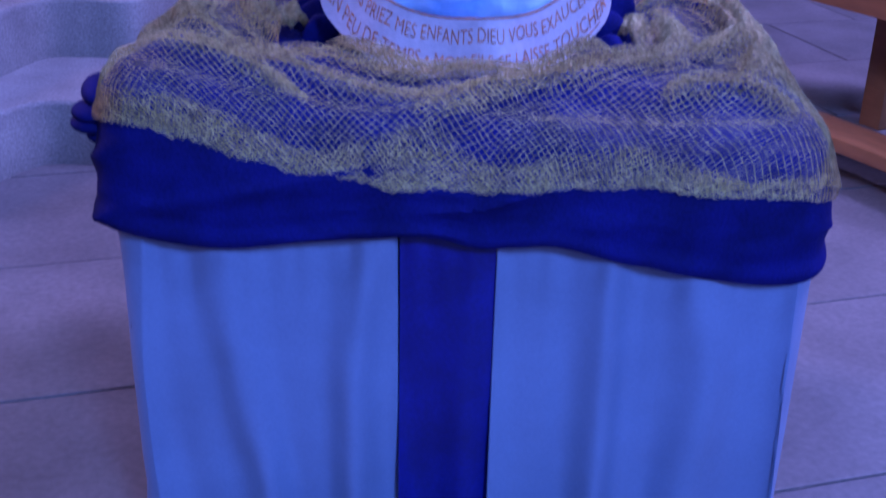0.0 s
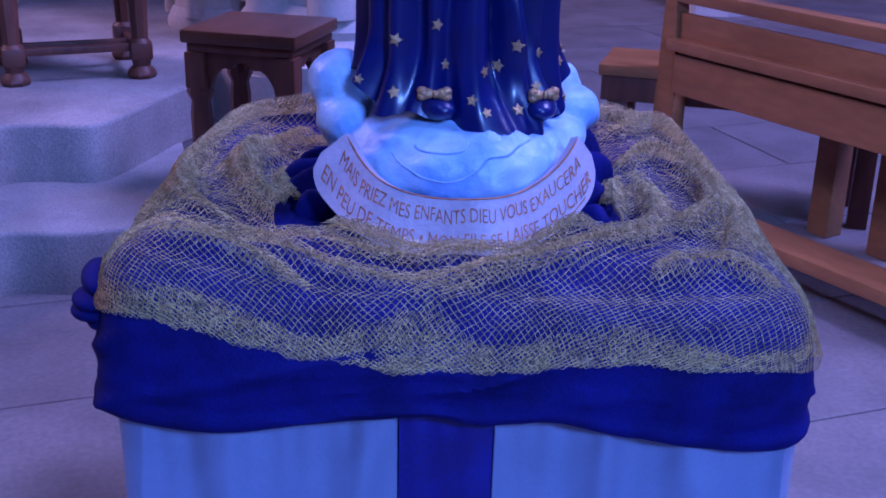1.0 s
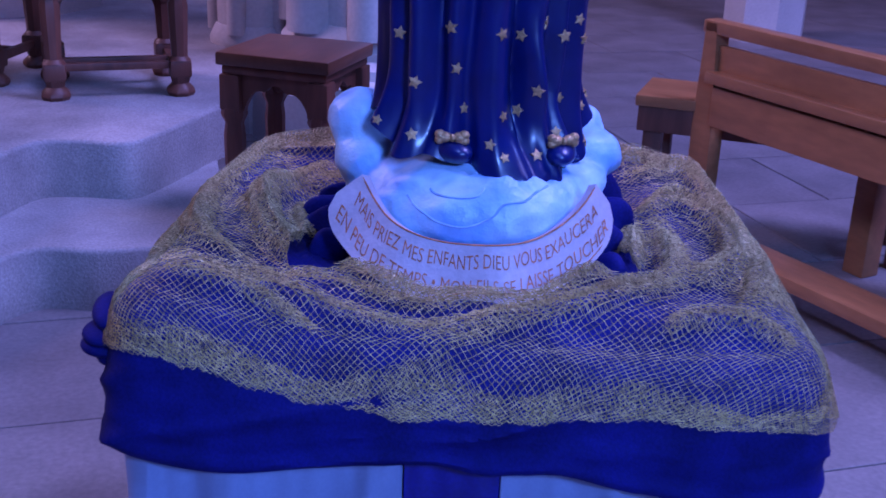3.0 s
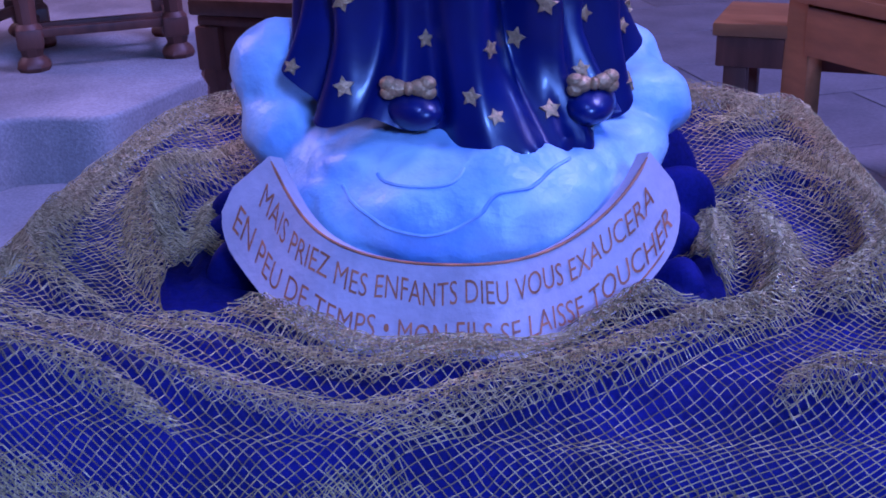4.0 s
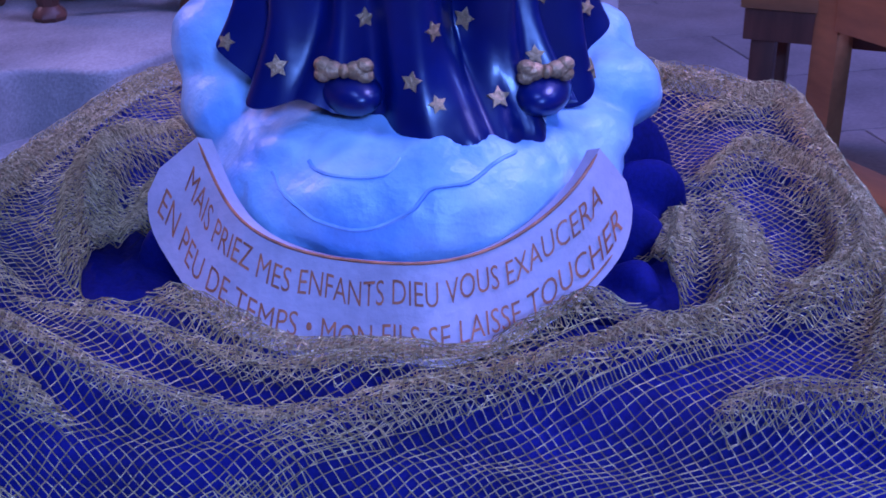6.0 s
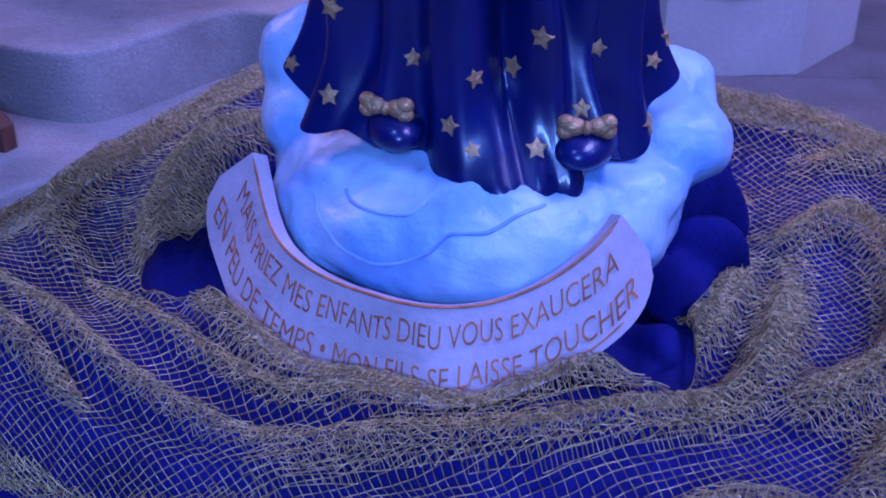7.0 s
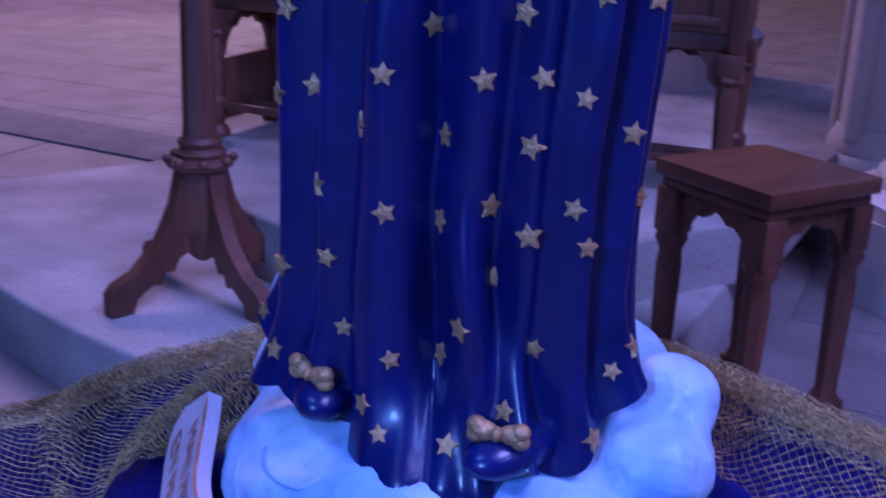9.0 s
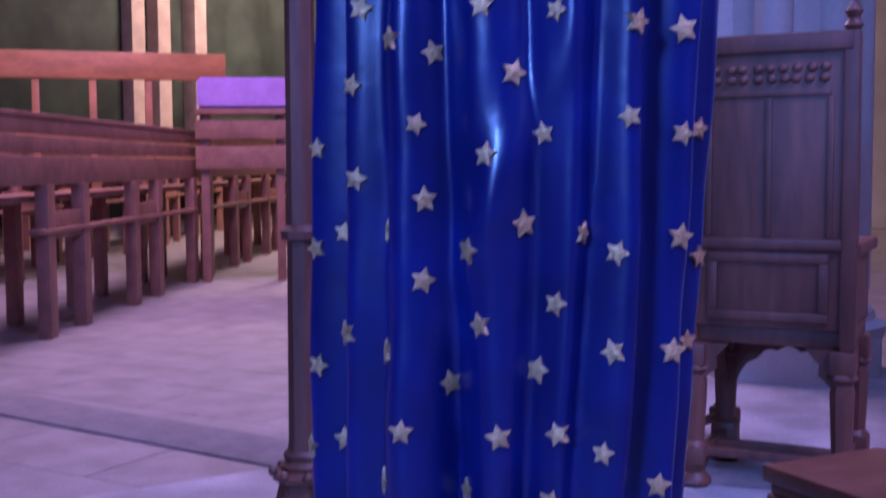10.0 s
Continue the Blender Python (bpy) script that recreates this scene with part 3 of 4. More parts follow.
def build_cloth():
    ob_parent = thing("draped_cloth", STAND, "dark blue velvet cloth draped over the top of the stand", "cloth")
    bm = bmesh.new()
    turns = 360
    rings = []
    for j in range(46):
        f = 0.30 + 0.70 * j / 45
        xy = np.array([(rim(b) * f * math.cos(b), rim(b) * f * math.sin(b)) for b in (2 * math.pi * k / turns for k in range(turns))])
        rings.append([bm.verts.new(p) for p in on_stand(xy, 0.62, -0.008)[0]])
    # the hanging border
    for j in range(1, 25):
        g = j / 24
        ring = []
        for k in range(turns):
            a = 2 * math.pi * k / turns
            c, s = math.cos(a), math.sin(a)
            top = rings[45][k].co.z
            sag = 0.108 + 0.050 * math.exp(-((a - 5.55) / 0.30) ** 2) + 0.058 * math.exp(-((a - 3.83) / 0.30) ** 2) + 0.012 * noise.noise((3 * c, 3 * s, 9))
            r0 = rim(a)
            x, y = r0 * c, r0 * s
            # creases that run slantwise round the border
            slant = 0.30 * (x - y) + 0.11 * g
            crease = max(0.0, 1 - 3.2 * abs(noise.noise((1.6 * (x + 0.3 * y), 20 * slant - 2.0 * (x + y), 2.0)))) ** 1.7
            crease2 = max(0.0, 1 - 5 * abs(noise.noise((5.0 * x, 5.0 * y + 9, 5.2 * g + 3.5 * x)))) ** 2
            roll = (0.012 if c > 0 else 0.016) * math.sin(min(1.0, g * 1.9) * math.pi / 2) - 0.006 * g + 0.006 * bump_at(g - 0.93, 0.07)
            out = roll + min(1.0, 2.2 * g) * (0.0065 * crease + 0.0022 * crease2 + 0.007 * noise.noise((2.2 * c, 2.2 * s, g * 1.4 + a)))
            r = rim(a, max(0.004 * min(1.0, 8 * g), out))
            ring.append(bm.verts.new((r * c, r * s, top - sag * g)))
        rings.append(ring)
    ring = [bm.verts.new((v.co.x * 0.975, v.co.y * 0.975, v.co.z + 0.004)) for v in rings[-1]]
    rings.append(ring)
    for a, b in zip(rings, rings[1:]):
        for k in range(turns):
            bm.faces.new((a[k], a[(k + 1) % turns], b[(k + 1) % turns], b[k]))
    bm.faces.new(rings[0])
    part("cloth", bm, NAVY, ob_parent)
    bm = bmesh.new()
    for dx, dy, z, rx, ry, rz, turn in ((0, 0, 0.632, 0.030, 0.036, 0.013, 0.3), (-0.006, -0.006, 0.618, 0.024, 0.030, 0.012, 0.7), (0.004, 0.006, 0.604, 0.020, 0.034, 0.012, 0.1), (0.0, 0.02, 0.652, 0.022, 0.05, 0.016, 0.2)):
        ellipsoid(bm, -0.445 + dx, -0.285 + dy, z, rx, ry, rz, turn)
    # blue cloth tucked against the cloud in ridges that run outwards
    for ridges in (((-14, 0.188, 0.684, 0.042, 0.016, 0.032), (2, 0.196, 0.694, 0.042, 0.015, 0.044), (16, 0.198, 0.702, 0.042, 0.013, 0.052), (30, 0.198, 0.702, 0.042, 0.015, 0.048), (46, 0.196, 0.696, 0.042, 0.016, 0.042), (8, 0.18, 0.68, 0.04, 0.06, 0.03), (30, 0.18, 0.68, 0.04, 0.06, 0.03)),
                   ((-34, 0.212, 0.674, 0.040, 0.018, 0.022), (-48, 0.220, 0.670, 0.034, 0.018, 0.018), (-40, 0.205, 0.664, 0.04, 0.045, 0.02)),
                   ((160, 0.198, 0.686, 0.040, 0.016, 0.042), (176, 0.200, 0.688, 0.042, 0.014, 0.044), (191, 0.202, 0.682, 0.042, 0.015, 0.038), (207, 0.208, 0.676, 0.042, 0.017, 0.028), (180, 0.185, 0.675, 0.04, 0.07, 0.028))):
        bunch = bmesh.new()
        for turn, far, z, long, wide, tall in ridges:
            t = radians(turn)
            ellipsoid(bunch, far * math.cos(t), far * math.sin(t), z, long, wide, tall, t + 0.35 * math.sin(5 * t))
        for v in bunch.verts:
            v.co += Vector((0.012 * noise.noise((18 * v.co.x + 5, 18 * v.co.y, 11 * v.co.z)), 0.012 * noise.noise((18 * v.co.y, 16 * v.co.z, 3.0)), 0.016 * noise.noise((28 * v.co.x, 28 * v.co.y, 7.0))))
        fold = part("cloth_fold", bunch, NAVY, ob_parent, "bunched blue cloth tucked against the cloud")
        blend = fold.modifiers.new("blend", "REMESH")
        blend.mode, blend.voxel_size, blend.use_smooth_shade = "VOXEL", 0.004, True
        soft = fold.modifiers.new("soften", "SMOOTH")
        soft.factor, soft.iterations = 0.5, 4
    part("knot", bm, NAVY, ob_parent, "small bunched knot of blue cloth")
    return ob_parent


build_cloth()


def build_stand():
    stand = thing("draped_stand", STAND, "square stand hung with pale pleated satin and a blue centre band", "stand")
    part("stand_body", boxed(-0.33, 0.33, FRONT + 0.10, BACK - 0.10, 0.0, 0.655, bevel=0.01), DARK_WOOD, stand)

    def curtain(name, mat, start, end, out, folds, deep, seed, label):
        bm = bmesh.new()
        cols, rows = 330, 18
        grid = []
        for j in range(rows + 1):
            z = 0.585 - 0.575 * j / rows
            line = []
            for k in range(cols + 1):
                s = start + (end - start) * k / cols
                # once round the stand, in metres from the front left corner
                w, d = 2 * (HALF_W - 0.008), BACK - FRONT - 0.03
                loop = s % (2 * (w + d))
                if loop < w:
                    x, y, nx, ny = -w / 2 + loop, FRONT + 0.012, 0, -1
                elif loop < w + d:
                    x, y, nx, ny = w / 2, FRONT + 0.02 + loop - w, 1, 0
                elif loop < 2 * w + d:
                    x, y, nx, ny = w / 2 - (loop - w - d), BACK - 0.02, 0, 1
                else:
                    x, y, nx, ny = -w / 2, BACK - 0.02 - (loop - 2 * w - d), -1, 0
                phase = s * folds + 3.2 * noise.noise((s * 4.5, seed, j * 0.06)) + 0.35 * noise.noise((s * 9, seed, j * 0.3))
                swing = deep * (0.5 + 0.5 * j / rows) * (0.75 + 0.6 * noise.noise((s * 5, seed + 7, 0))) * (1.5 * (0.5 + 0.5 * math.sin(phase)) ** 2.2 - 0.6 + 0.5 * noise.noise((s * 16, seed + 3, j * 0.1)))
                swing += 0.0035 * math.exp(-j / 2.5) * math.sin(s * 190 + 2 * noise.noise((s * 20, seed, 1)))
                taper = -0.004 - 0.022 * j / rows
                px, py = x + nx * (out + swing + taper), y + ny * (out + swing + taper)
                inside = min(1.0, (rim(math.atan2(py, px)) + 0.004) / math.hypot(px, py))
                line.append(bm.verts.new((px * inside, py * inside, z)))
            grid.append(line)
        for a, b in zip(grid, grid[1:]):
            for k in range(cols):
                bm.faces.new((a[k], a[k + 1], b[k + 1], b[k]))
        ob = part(name, bm, mat, stand, label)
        thick = ob.modifiers.new("thickness", "SOLIDIFY")
        thick.thickness = 0.0025

    w, d = 2 * (HALF_W - 0.008), BACK - FRONT - 0.03
    curtain("curtain", SATIN, -d, w * 0.405, 0.010, 46, 0.0290, 1.0, "pale satin curtain in soft pleats")
    curtain("curtain", SATIN, w * 0.545, w + d, 0.010, 46, 0.0290, 5.0, "pale satin curtain in soft pleats")
    curtain("curtain", SATIN, w + d, 2 * w + d, 0.010, 46, 0.0290, 9.0, "pale satin curtain in soft pleats")
    curtain("centre_band", RIBBON, w * 0.407, w * 0.553, 0.004, 60, 0.012, 14.0, "royal blue satin band between the curtains")
    return stand


build_stand()


def build_net():
    net = thing("gold_net", STAND, "gold lurex net gathered in loose folds round the statue", "net")

    def sheet(name, lift, wide, tall, turn, seed, least, label):
        """One layer: a sheet of diamonds laid over the folds; least: how closely gathered the net must be for the layer to be there."""
        cols, rows_ = int(1.2 / wide), int(1.06 / (tall / 2))
        c, s = math.cos(turn), math.sin(turn)
        xy = []
        for j in range(rows_):
            for k in range(cols):
                x, y = (k + 0.5 * (j % 2)) * wide - 0.60, j * tall / 2 - 0.53
                n1, n2 = noise.noise((5 * x, 5 * y, seed)), noise.noise((5 * x, 5 * y, seed + 4))
                n3, n4 = noise.noise((23 * x, 23 * y, seed)), noise.noise((23 * x, 23 * y, seed + 4))
                xy.append((c * x + s * y + 0.022 * n1 + 0.0035 * n3, -s * x + c * y + 0.022 * n2 + 0.0035 * n4))
        xy = np.array(xy)
        keep, unrolled = np.zeros(len(xy), bool), np.zeros(len(xy))
        for k, (x, y) in enumerate(xy):
            a = math.atan2(y, x)
            r, edge = math.hypot(x, y), rim(a)
            f = r / edge
            low, last = hole(a), 1.325 + 0.09 * noise.noise((3.1 * math.cos(a), 3.1 * math.sin(a), 2.0)) + 0.03 * noise.noise((12 * math.cos(a), 12 * math.sin(a), 5.0)) - 0.07 * bump_at(a + 2.35, 0.35)
            keep[k] = low - 0.02 < f < last
            unrolled[k] = f + 0.10 * noise.noise((3.5 * math.cos(a), 3.5 * math.sin(a), 9.0))
            # over the rim the net turns down, so that less of it shows in plan
            g = max(f, low) if f < 0.82 else 0.82 + 0.243 * (1 - math.exp((0.82 - f) / 0.225))
            xy[k] = (x * g / f, y * g / f) if f > 1e-6 else (x, y)
        nodes, high = on_stand(xy, 1.0, lift)
        for k in range(len(nodes)):
            high[k] += 0.52 * min(1.0, max(0.0, (unrolled[k] - 1.06) / 0.12)) + 0.11 * noise.noise((11 * xy[k][0], 11 * xy[k][1], seed))
            high[k] += 0.34 * min(1.0, max(0.0, (max(abs(xy[k][0]) - 0.17, xy[k][1] - 0.02)) / 0.10)) * (0.75 + 1.3 * noise.noise((9 * xy[k][0], 9 * xy[k][1], 3.0)))
            nodes[k][2] += 0.0016 * noise.noise((70 * nodes[k][0], 70 * nodes[k][1], seed)) + 0.25 * lift * high[k]
        pairs = []
        for j in range(rows_ - 1):
            for k in range(cols):
                here = j * cols + k
                other = k + (1 if j % 2 else -1)
                pairs.append((here, (j + 1) * cols + k))
                if 0 <= other < cols:
                    pairs.append((here, (j + 1) * cols + other))
        pairs = [(p, q) for p, q in pairs if keep[p] and keep[q]]
        flat = nodes
        pairs = np.array(pairs)
        pairs = pairs[high[pairs].min(1) > least]
        p, q = flat[pairs[:, 0]], flat[pairs[:, 1]]
        ahead = q - p
        ahead /= np.linalg.norm(ahead, axis=1)[:, None] + 1e-9
        side = np.cross(ahead, (0.05, 0.03, 1.0))
        side /= np.linalg.norm(side, axis=1)[:, None] + 1e-9
        up = np.cross(side, ahead)
        r = 0.00044
        verts, n = [], len(pairs)
        for ang in (math.pi / 2, math.pi * 7 / 6, math.pi * 11 / 6):
            off = r * (math.cos(ang) * side + math.sin(ang) * up)
            verts += [p + off, q + off]
        verts = np.stack(verts, 1).reshape(-1, 3)
        base = (np.arange(n) * 6)[:, None]
        quads = np.concatenate([base + np.array(f) for f in ((0, 1, 3, 2), (2, 3, 5, 4), (4, 5, 1, 0))])
        me = bpy.data.meshes.new(name)
        me.from_pydata(verts.tolist(), [], quads.tolist())
        me.materials.append(GOLD_NET)
        ob = new(name, me)
        ob.parent = net
        tagged(ob, label, kind="stuff")

    sheet("net_layer", 0.0020, 0.0104, 0.0094, 0.05, 1.7, -9, "loose layer of fine gold net")
    sheet("net_layer", 0.0036, 0.0098, 0.0090, 0.24, 8.3, 0.42, "gathered folds of fine gold net")
    sheet("net_layer", 0.0056, 0.0094, 0.0086, -0.22, 15.1, 0.55, "gathered folds of fine gold net")
    sheet("net_layer", 0.0080, 0.0090, 0.0084, 0.55, 22.4, 0.66, "gathered folds of fine gold net")
    sheet("net_layer", 0.0100, 0.0090, 0.0082, -0.60, 31.0, 0.78, "gathered folds of fine gold net")
    return net


build_net()

# ---- choir furniture ----


def foiled_leg(bm, x, y, z0, z1, wide):
    """A carved leg: a square head, a waisted shaft, a block at the stretcher and a spreading foot."""
    tall = z1 - z0
    box(bm, x - wide, x + wide, y - wide, y + wide, z1 - 0.16 * tall, z1, bevel=wide * 0.25)
    lathe(bm, [(wide * 1.15, z0 + 0.285 * tall), (wide * 0.80, z0 + 0.32 * tall), (wide * 0.92, z0 + 0.55 * tall), (wide * 1.0, z0 + 0.72 * tall), (wide * 0.85, z0 + 0.78 * tall), (wide * 1.25, z0 + 0.82 * tall), (wide * 1.1, z0 + 0.85 * tall)], 8, x, y, turn=math.pi / 8)
    box(bm, x - wide * 1.05, x + wide * 1.05, y - wide * 1.05, y + wide * 1.05, z0 + 0.15 * tall, z0 + 0.29 * tall, bevel=wide * 0.3)
    lathe(bm, [(wide * 1.25, z0), (wide * 1.45, z0 + 0.012), (wide * 1.35, z0 + 0.06 * tall), (wide * 0.85, z0 + 0.10 * tall), (wide * 1.05, z0 + 0.16 * tall)], 8, x, y, turn=math.pi / 8)


def arch_outline(x0, x1, z0, z1, lobes=3):
    """A board with a lobed Gothic arch cut out of its lower side."""
    pts = [(x0, z1), (x0, z0)]
    n = 28
    w = x1 - x0
    for k in range(n + 1):
        t = k / n
        arch = math.sin(math.pi * t) ** 0.55 * (z1 - z0) * 0.72
        arch += 0.014 * abs(math.sin(lobes * math.pi * t)) - 0.004
        pts.append((x0 + 0.04 * w + t * w * 0.92, z0 + max(0.0, arch)))
    pts += [(x1, z0), (x1, z1)]
    return pts[::-1]


def build_stool(m, w, h):
    stool = thing("gothic_stool", m, "dark oak Gothic stool with a worn reddish plank seat", "stool")
    part("seat", boxed(-w, w, -w, w, h - 0.035, h, bevel=0.008), SEAT_WOOD, stool, "worn reddish oak seat plank")
    part("seat_moulding", boxed(-w + 0.012, w - 0.012, -w + 0.012, w - 0.012, h - 0.058, h - 0.036, bevel=0.006), DARK_WOOD, stool)
    for x in (-1, 1):
        for y in (-1, 1):
            bm = bmesh.new()
            foiled_leg(bm, x * (w - 0.035), y * (w - 0.035), 0, h - 0.058, 0.029)
            part("leg", bm, DARK_WOOD, stool)
    for turn in range(4):
        bm = bmesh.new()
        slab_xz(bm, arch_outline(-w + 0.055, w - 0.055, h - 0.17, h - 0.059), -w + 0.026, -w + 0.046)
        bmesh.ops.rotate(bm, verts=bm.verts[:], cent=(0, 0, 0), matrix=Matrix.Rotation(turn * math.pi / 2, 3, "Z"))
        part("apron", bm, DARK_WOOD, stool, "carved apron with a lobed arch")
        bm = boxed(-w + 0.05, w - 0.05, -w + 0.028, -w + 0.046, 0.10, 0.13, bevel=0.005)
        bmesh.ops.rotate(bm, verts=bm.verts[:], cent=(0, 0, 0), matrix=Matrix.Rotation(turn * math.pi / 2, 3, "Z"))
        part("stretcher", bm, DARK_WOOD, stool)
    return stool


build_stool(pose(-0.105, 1.54, 0.0, 0, 0, -30), 0.158, 0.655)


def build_armchair(m, wide, deep, seat, tall, boarded=False):
    chair = thing("armchair", m, "tall dark oak Gothic choir armchair with a carved panel back", "chair", "choir armchairs")
    w = wide / 2
    part("seat", boxed(-w, w, -deep, 0, seat - 0.05, seat, bevel=0.008), DARK_WOOD, chair)
    part("back_panel", boxed(-w + 0.019, w - 0.019, -0.005, 0.02, seat, tall - 0.02, bevel=0.003), DARK_WOOD, chair)
    part("waist_rail", boxed(-w + 0.018, w - 0.018, -0.02, 0.034, seat + 0.215, seat + 0.245, bevel=0.006), DARK_WOOD, chair)
    bm = boxed(-w + 0.05, w - 0.05, 0.021, 0.028, seat + 0.02, seat + 0.045, bevel=0.002)
    for x0, x1, z0, z1 in ((-w + 0.05, w - 0.05, seat + 0.18, seat + 0.205), (-w + 0.05, -w + 0.075, seat + 0.046, seat + 0.179), (w - 0.075, w - 0.05, seat + 0.046, seat + 0.179)):
        box(bm, x0, x1, 0.021, 0.028, z0, z1, bevel=0.002)
    part("panel_moulding", bm, DARK_WOOD, chair)
    bm = boxed(-0.008, 0.008, 0.021, 0.027, seat + 0.25, tall - 0.17, bevel=0.002)
    for x in (-w + 0.05, w - 0.05):
        box(bm, x - 0.008, x + 0.008, 0.021, 0.027, seat + 0.25, tall - 0.17, bevel=0.002)
    box(bm, -w + 0.05, w - 0.05, 0.021, 0.028, tall - 0.165, tall - 0.15, bevel=0.002)
    part("panel_moulding", bm, DARK_WOOD, chair)
    bm = bmesh.new()
    rng = random.Random(7)
    for k in range(9):
        x = -w + 0.07 + k * (wide - 0.14) / 8
        for dz in (0.0, 0.028):
            ellipsoid(bm, x + rng.uniform(-0.006, 0.006), 0.023, tall - 0.12 + dz, 0.014, 0.008, 0.012, 0.3)
    part("carved_frieze", bm, DARK_WOOD, chair, "carved leaf frieze under the top rail")
    part("top_rail", boxed(-w - 0.005, w + 0.005, -0.02, 0.035, tall - 0.05, tall, bevel=0.008), DARK_WOOD, chair)
    bm = bmesh.new()
    for k in range(7):
        x = -w + 0.08 + k * (wide - 0.16) / 6
        lathe(bm, [(0.006, 0), (0.024, 0.003), (0.012, 0.012)], 6, 0, 0)
        for v in bm.verts[-18:]:
            v.co = (x + v.co.x, -0.006 - v.co.z, tall - 0.105 + v.co.y)
    box(bm, -w + 0.05, w - 0.05, -0.02, -0.004, tall - 0.155, tall - 0.14, bevel=0.003)
    part("carved_frieze", bm, DARK_WOOD, chair, "carved leaf frieze under the top rail")
    for s in (-1, 1):
        part("stile", boxed(s * w - 0.02, s * w + 0.02, -0.015, 0.03, seat - 0.05, tall, bevel=0.005), DARK_WOOD, chair)
        bm = bmesh.new()
        foiled_leg(bm, s * (w - 0.012), 0.004, 0, seat - 0.051, 0.034)
        part("back_leg", bm, DARK_WOOD, chair)
        if boarded:
            part("side_board", boxed(s * (w - 0.02) - 0.013, s * (w - 0.02) + 0.013, -deep + 0.06, -0.03, 0.05, seat - 0.21, bevel=0.004), DARK_WOOD, chair)
        bm = bmesh.new()
        lathe(bm, [(0.016, tall), (0.026, tall + 0.012), (0.014, tall + 0.03), (0.024, tall + 0.05), (0.004, tall + 0.075)], 12, s * w, 0.008)
        part("finial", bm, DARK_WOOD, chair)
        bm = bmesh.new()
        foiled_leg(bm, s * (w - 0.02), -deep + 0.025, 0, seat - 0.051, 0.036)
        part("front_leg", bm, DARK_WOOD, chair)
        bm = bmesh.new()
        lathe(bm, [(0.024, seat), (0.030, seat + 0.01), (0.016, seat + 0.03), (0.022, seat + 0.10), (0.016, seat + 0.16), (0.028, seat + 0.20)], 10, s * (w - 0.02), -deep + 0.025)
        part("arm_post", bm, DARK_WOOD, chair)
        bm = bmesh.new()
        slab_xz(bm, arch_outline(-deep + 0.05, -0.02, seat - 0.20, seat - 0.051, 4), -0.011, 0.011)
        bmesh.ops.rotate(bm, verts=bm.verts[:], cent=(0, 0, 0), matrix=Matrix.Rotation(math.pi / 2, 3, "Z"))
        bmesh.ops.translate(bm, verts=bm.verts[:], vec=(s * (w - 0.02), 0, 0))
        part("side_apron", bm, DARK_WOOD, chair, "carved side apron with a lobed arch")
        part("armrest", boxed(s * w - 0.028, s * w + 0.022, -deep - 0.01, 0.0, seat + 0.20, seat + 0.235, bevel=0.01), DARK_WOOD, chair)
        part("side_panel", boxed(s * w - 0.008, s * w + 0.006, -deep + 0.03, -0.01, seat + 0.01, seat + 0.2, bevel=0.003), DARK_WOOD, chair)
        part("stretcher", boxed(s * (w - 0.02) - 0.012, s * (w - 0.02) + 0.012, -deep + 0.03, 0.0, 0.07, 0.10, bevel=0.004), DARK_WOOD, chair)
        bm = bmesh.new()
        x = s * (w - 0.021)
        slab_xz(bm, [(x, seat - 0.052), (x - s * 0.085, seat - 0.052), (x - s * 0.05, seat - 0.09), (x - s * 0.052, seat - 0.12), (x - s * 0.02, seat - 0.15), (x, seat - 0.21)], -0.003, 0.019)
        part("bracket", bm, DARK_WOOD, chair, "carved bracket below the back")
    part("stretcher", boxed(-w + 0.021, w - 0.021, -0.006, 0.018, 0.09, 0.115, bevel=0.004), DARK_WOOD, chair)
    bm = bmesh.new()
    slab_xz(bm, arch_outline(-w + 0.03, w - 0.03, seat - 0.25, seat - 0.051, 5), -deep + 0.014, -deep + 0.038)
    part("apron", bm, DARK_WOOD, chair, "carved apron with a lobed arch")
    part("stretcher", boxed(-w + 0.02, w - 0.02, -deep * 0.5 - 0.012, -deep * 0.5 + 0.012, 0.072, 0.098, bevel=0.004), DARK_WOOD, chair)
    return chair


first_chair = build_armchair(pose(-0.605, 2.36, 0.34, 0, 0, 187), 0.42, 0.35, 0.46, 1.25)
copy_thing(first_chair, pose(-1.20, 2.62, 0.34, 0, 0, 160))
build_armchair(pose(-1.80, 2.17, 0.34, 0, 0, 182), 0.42, 0.35, 0.46, 1.25, boarded=True)


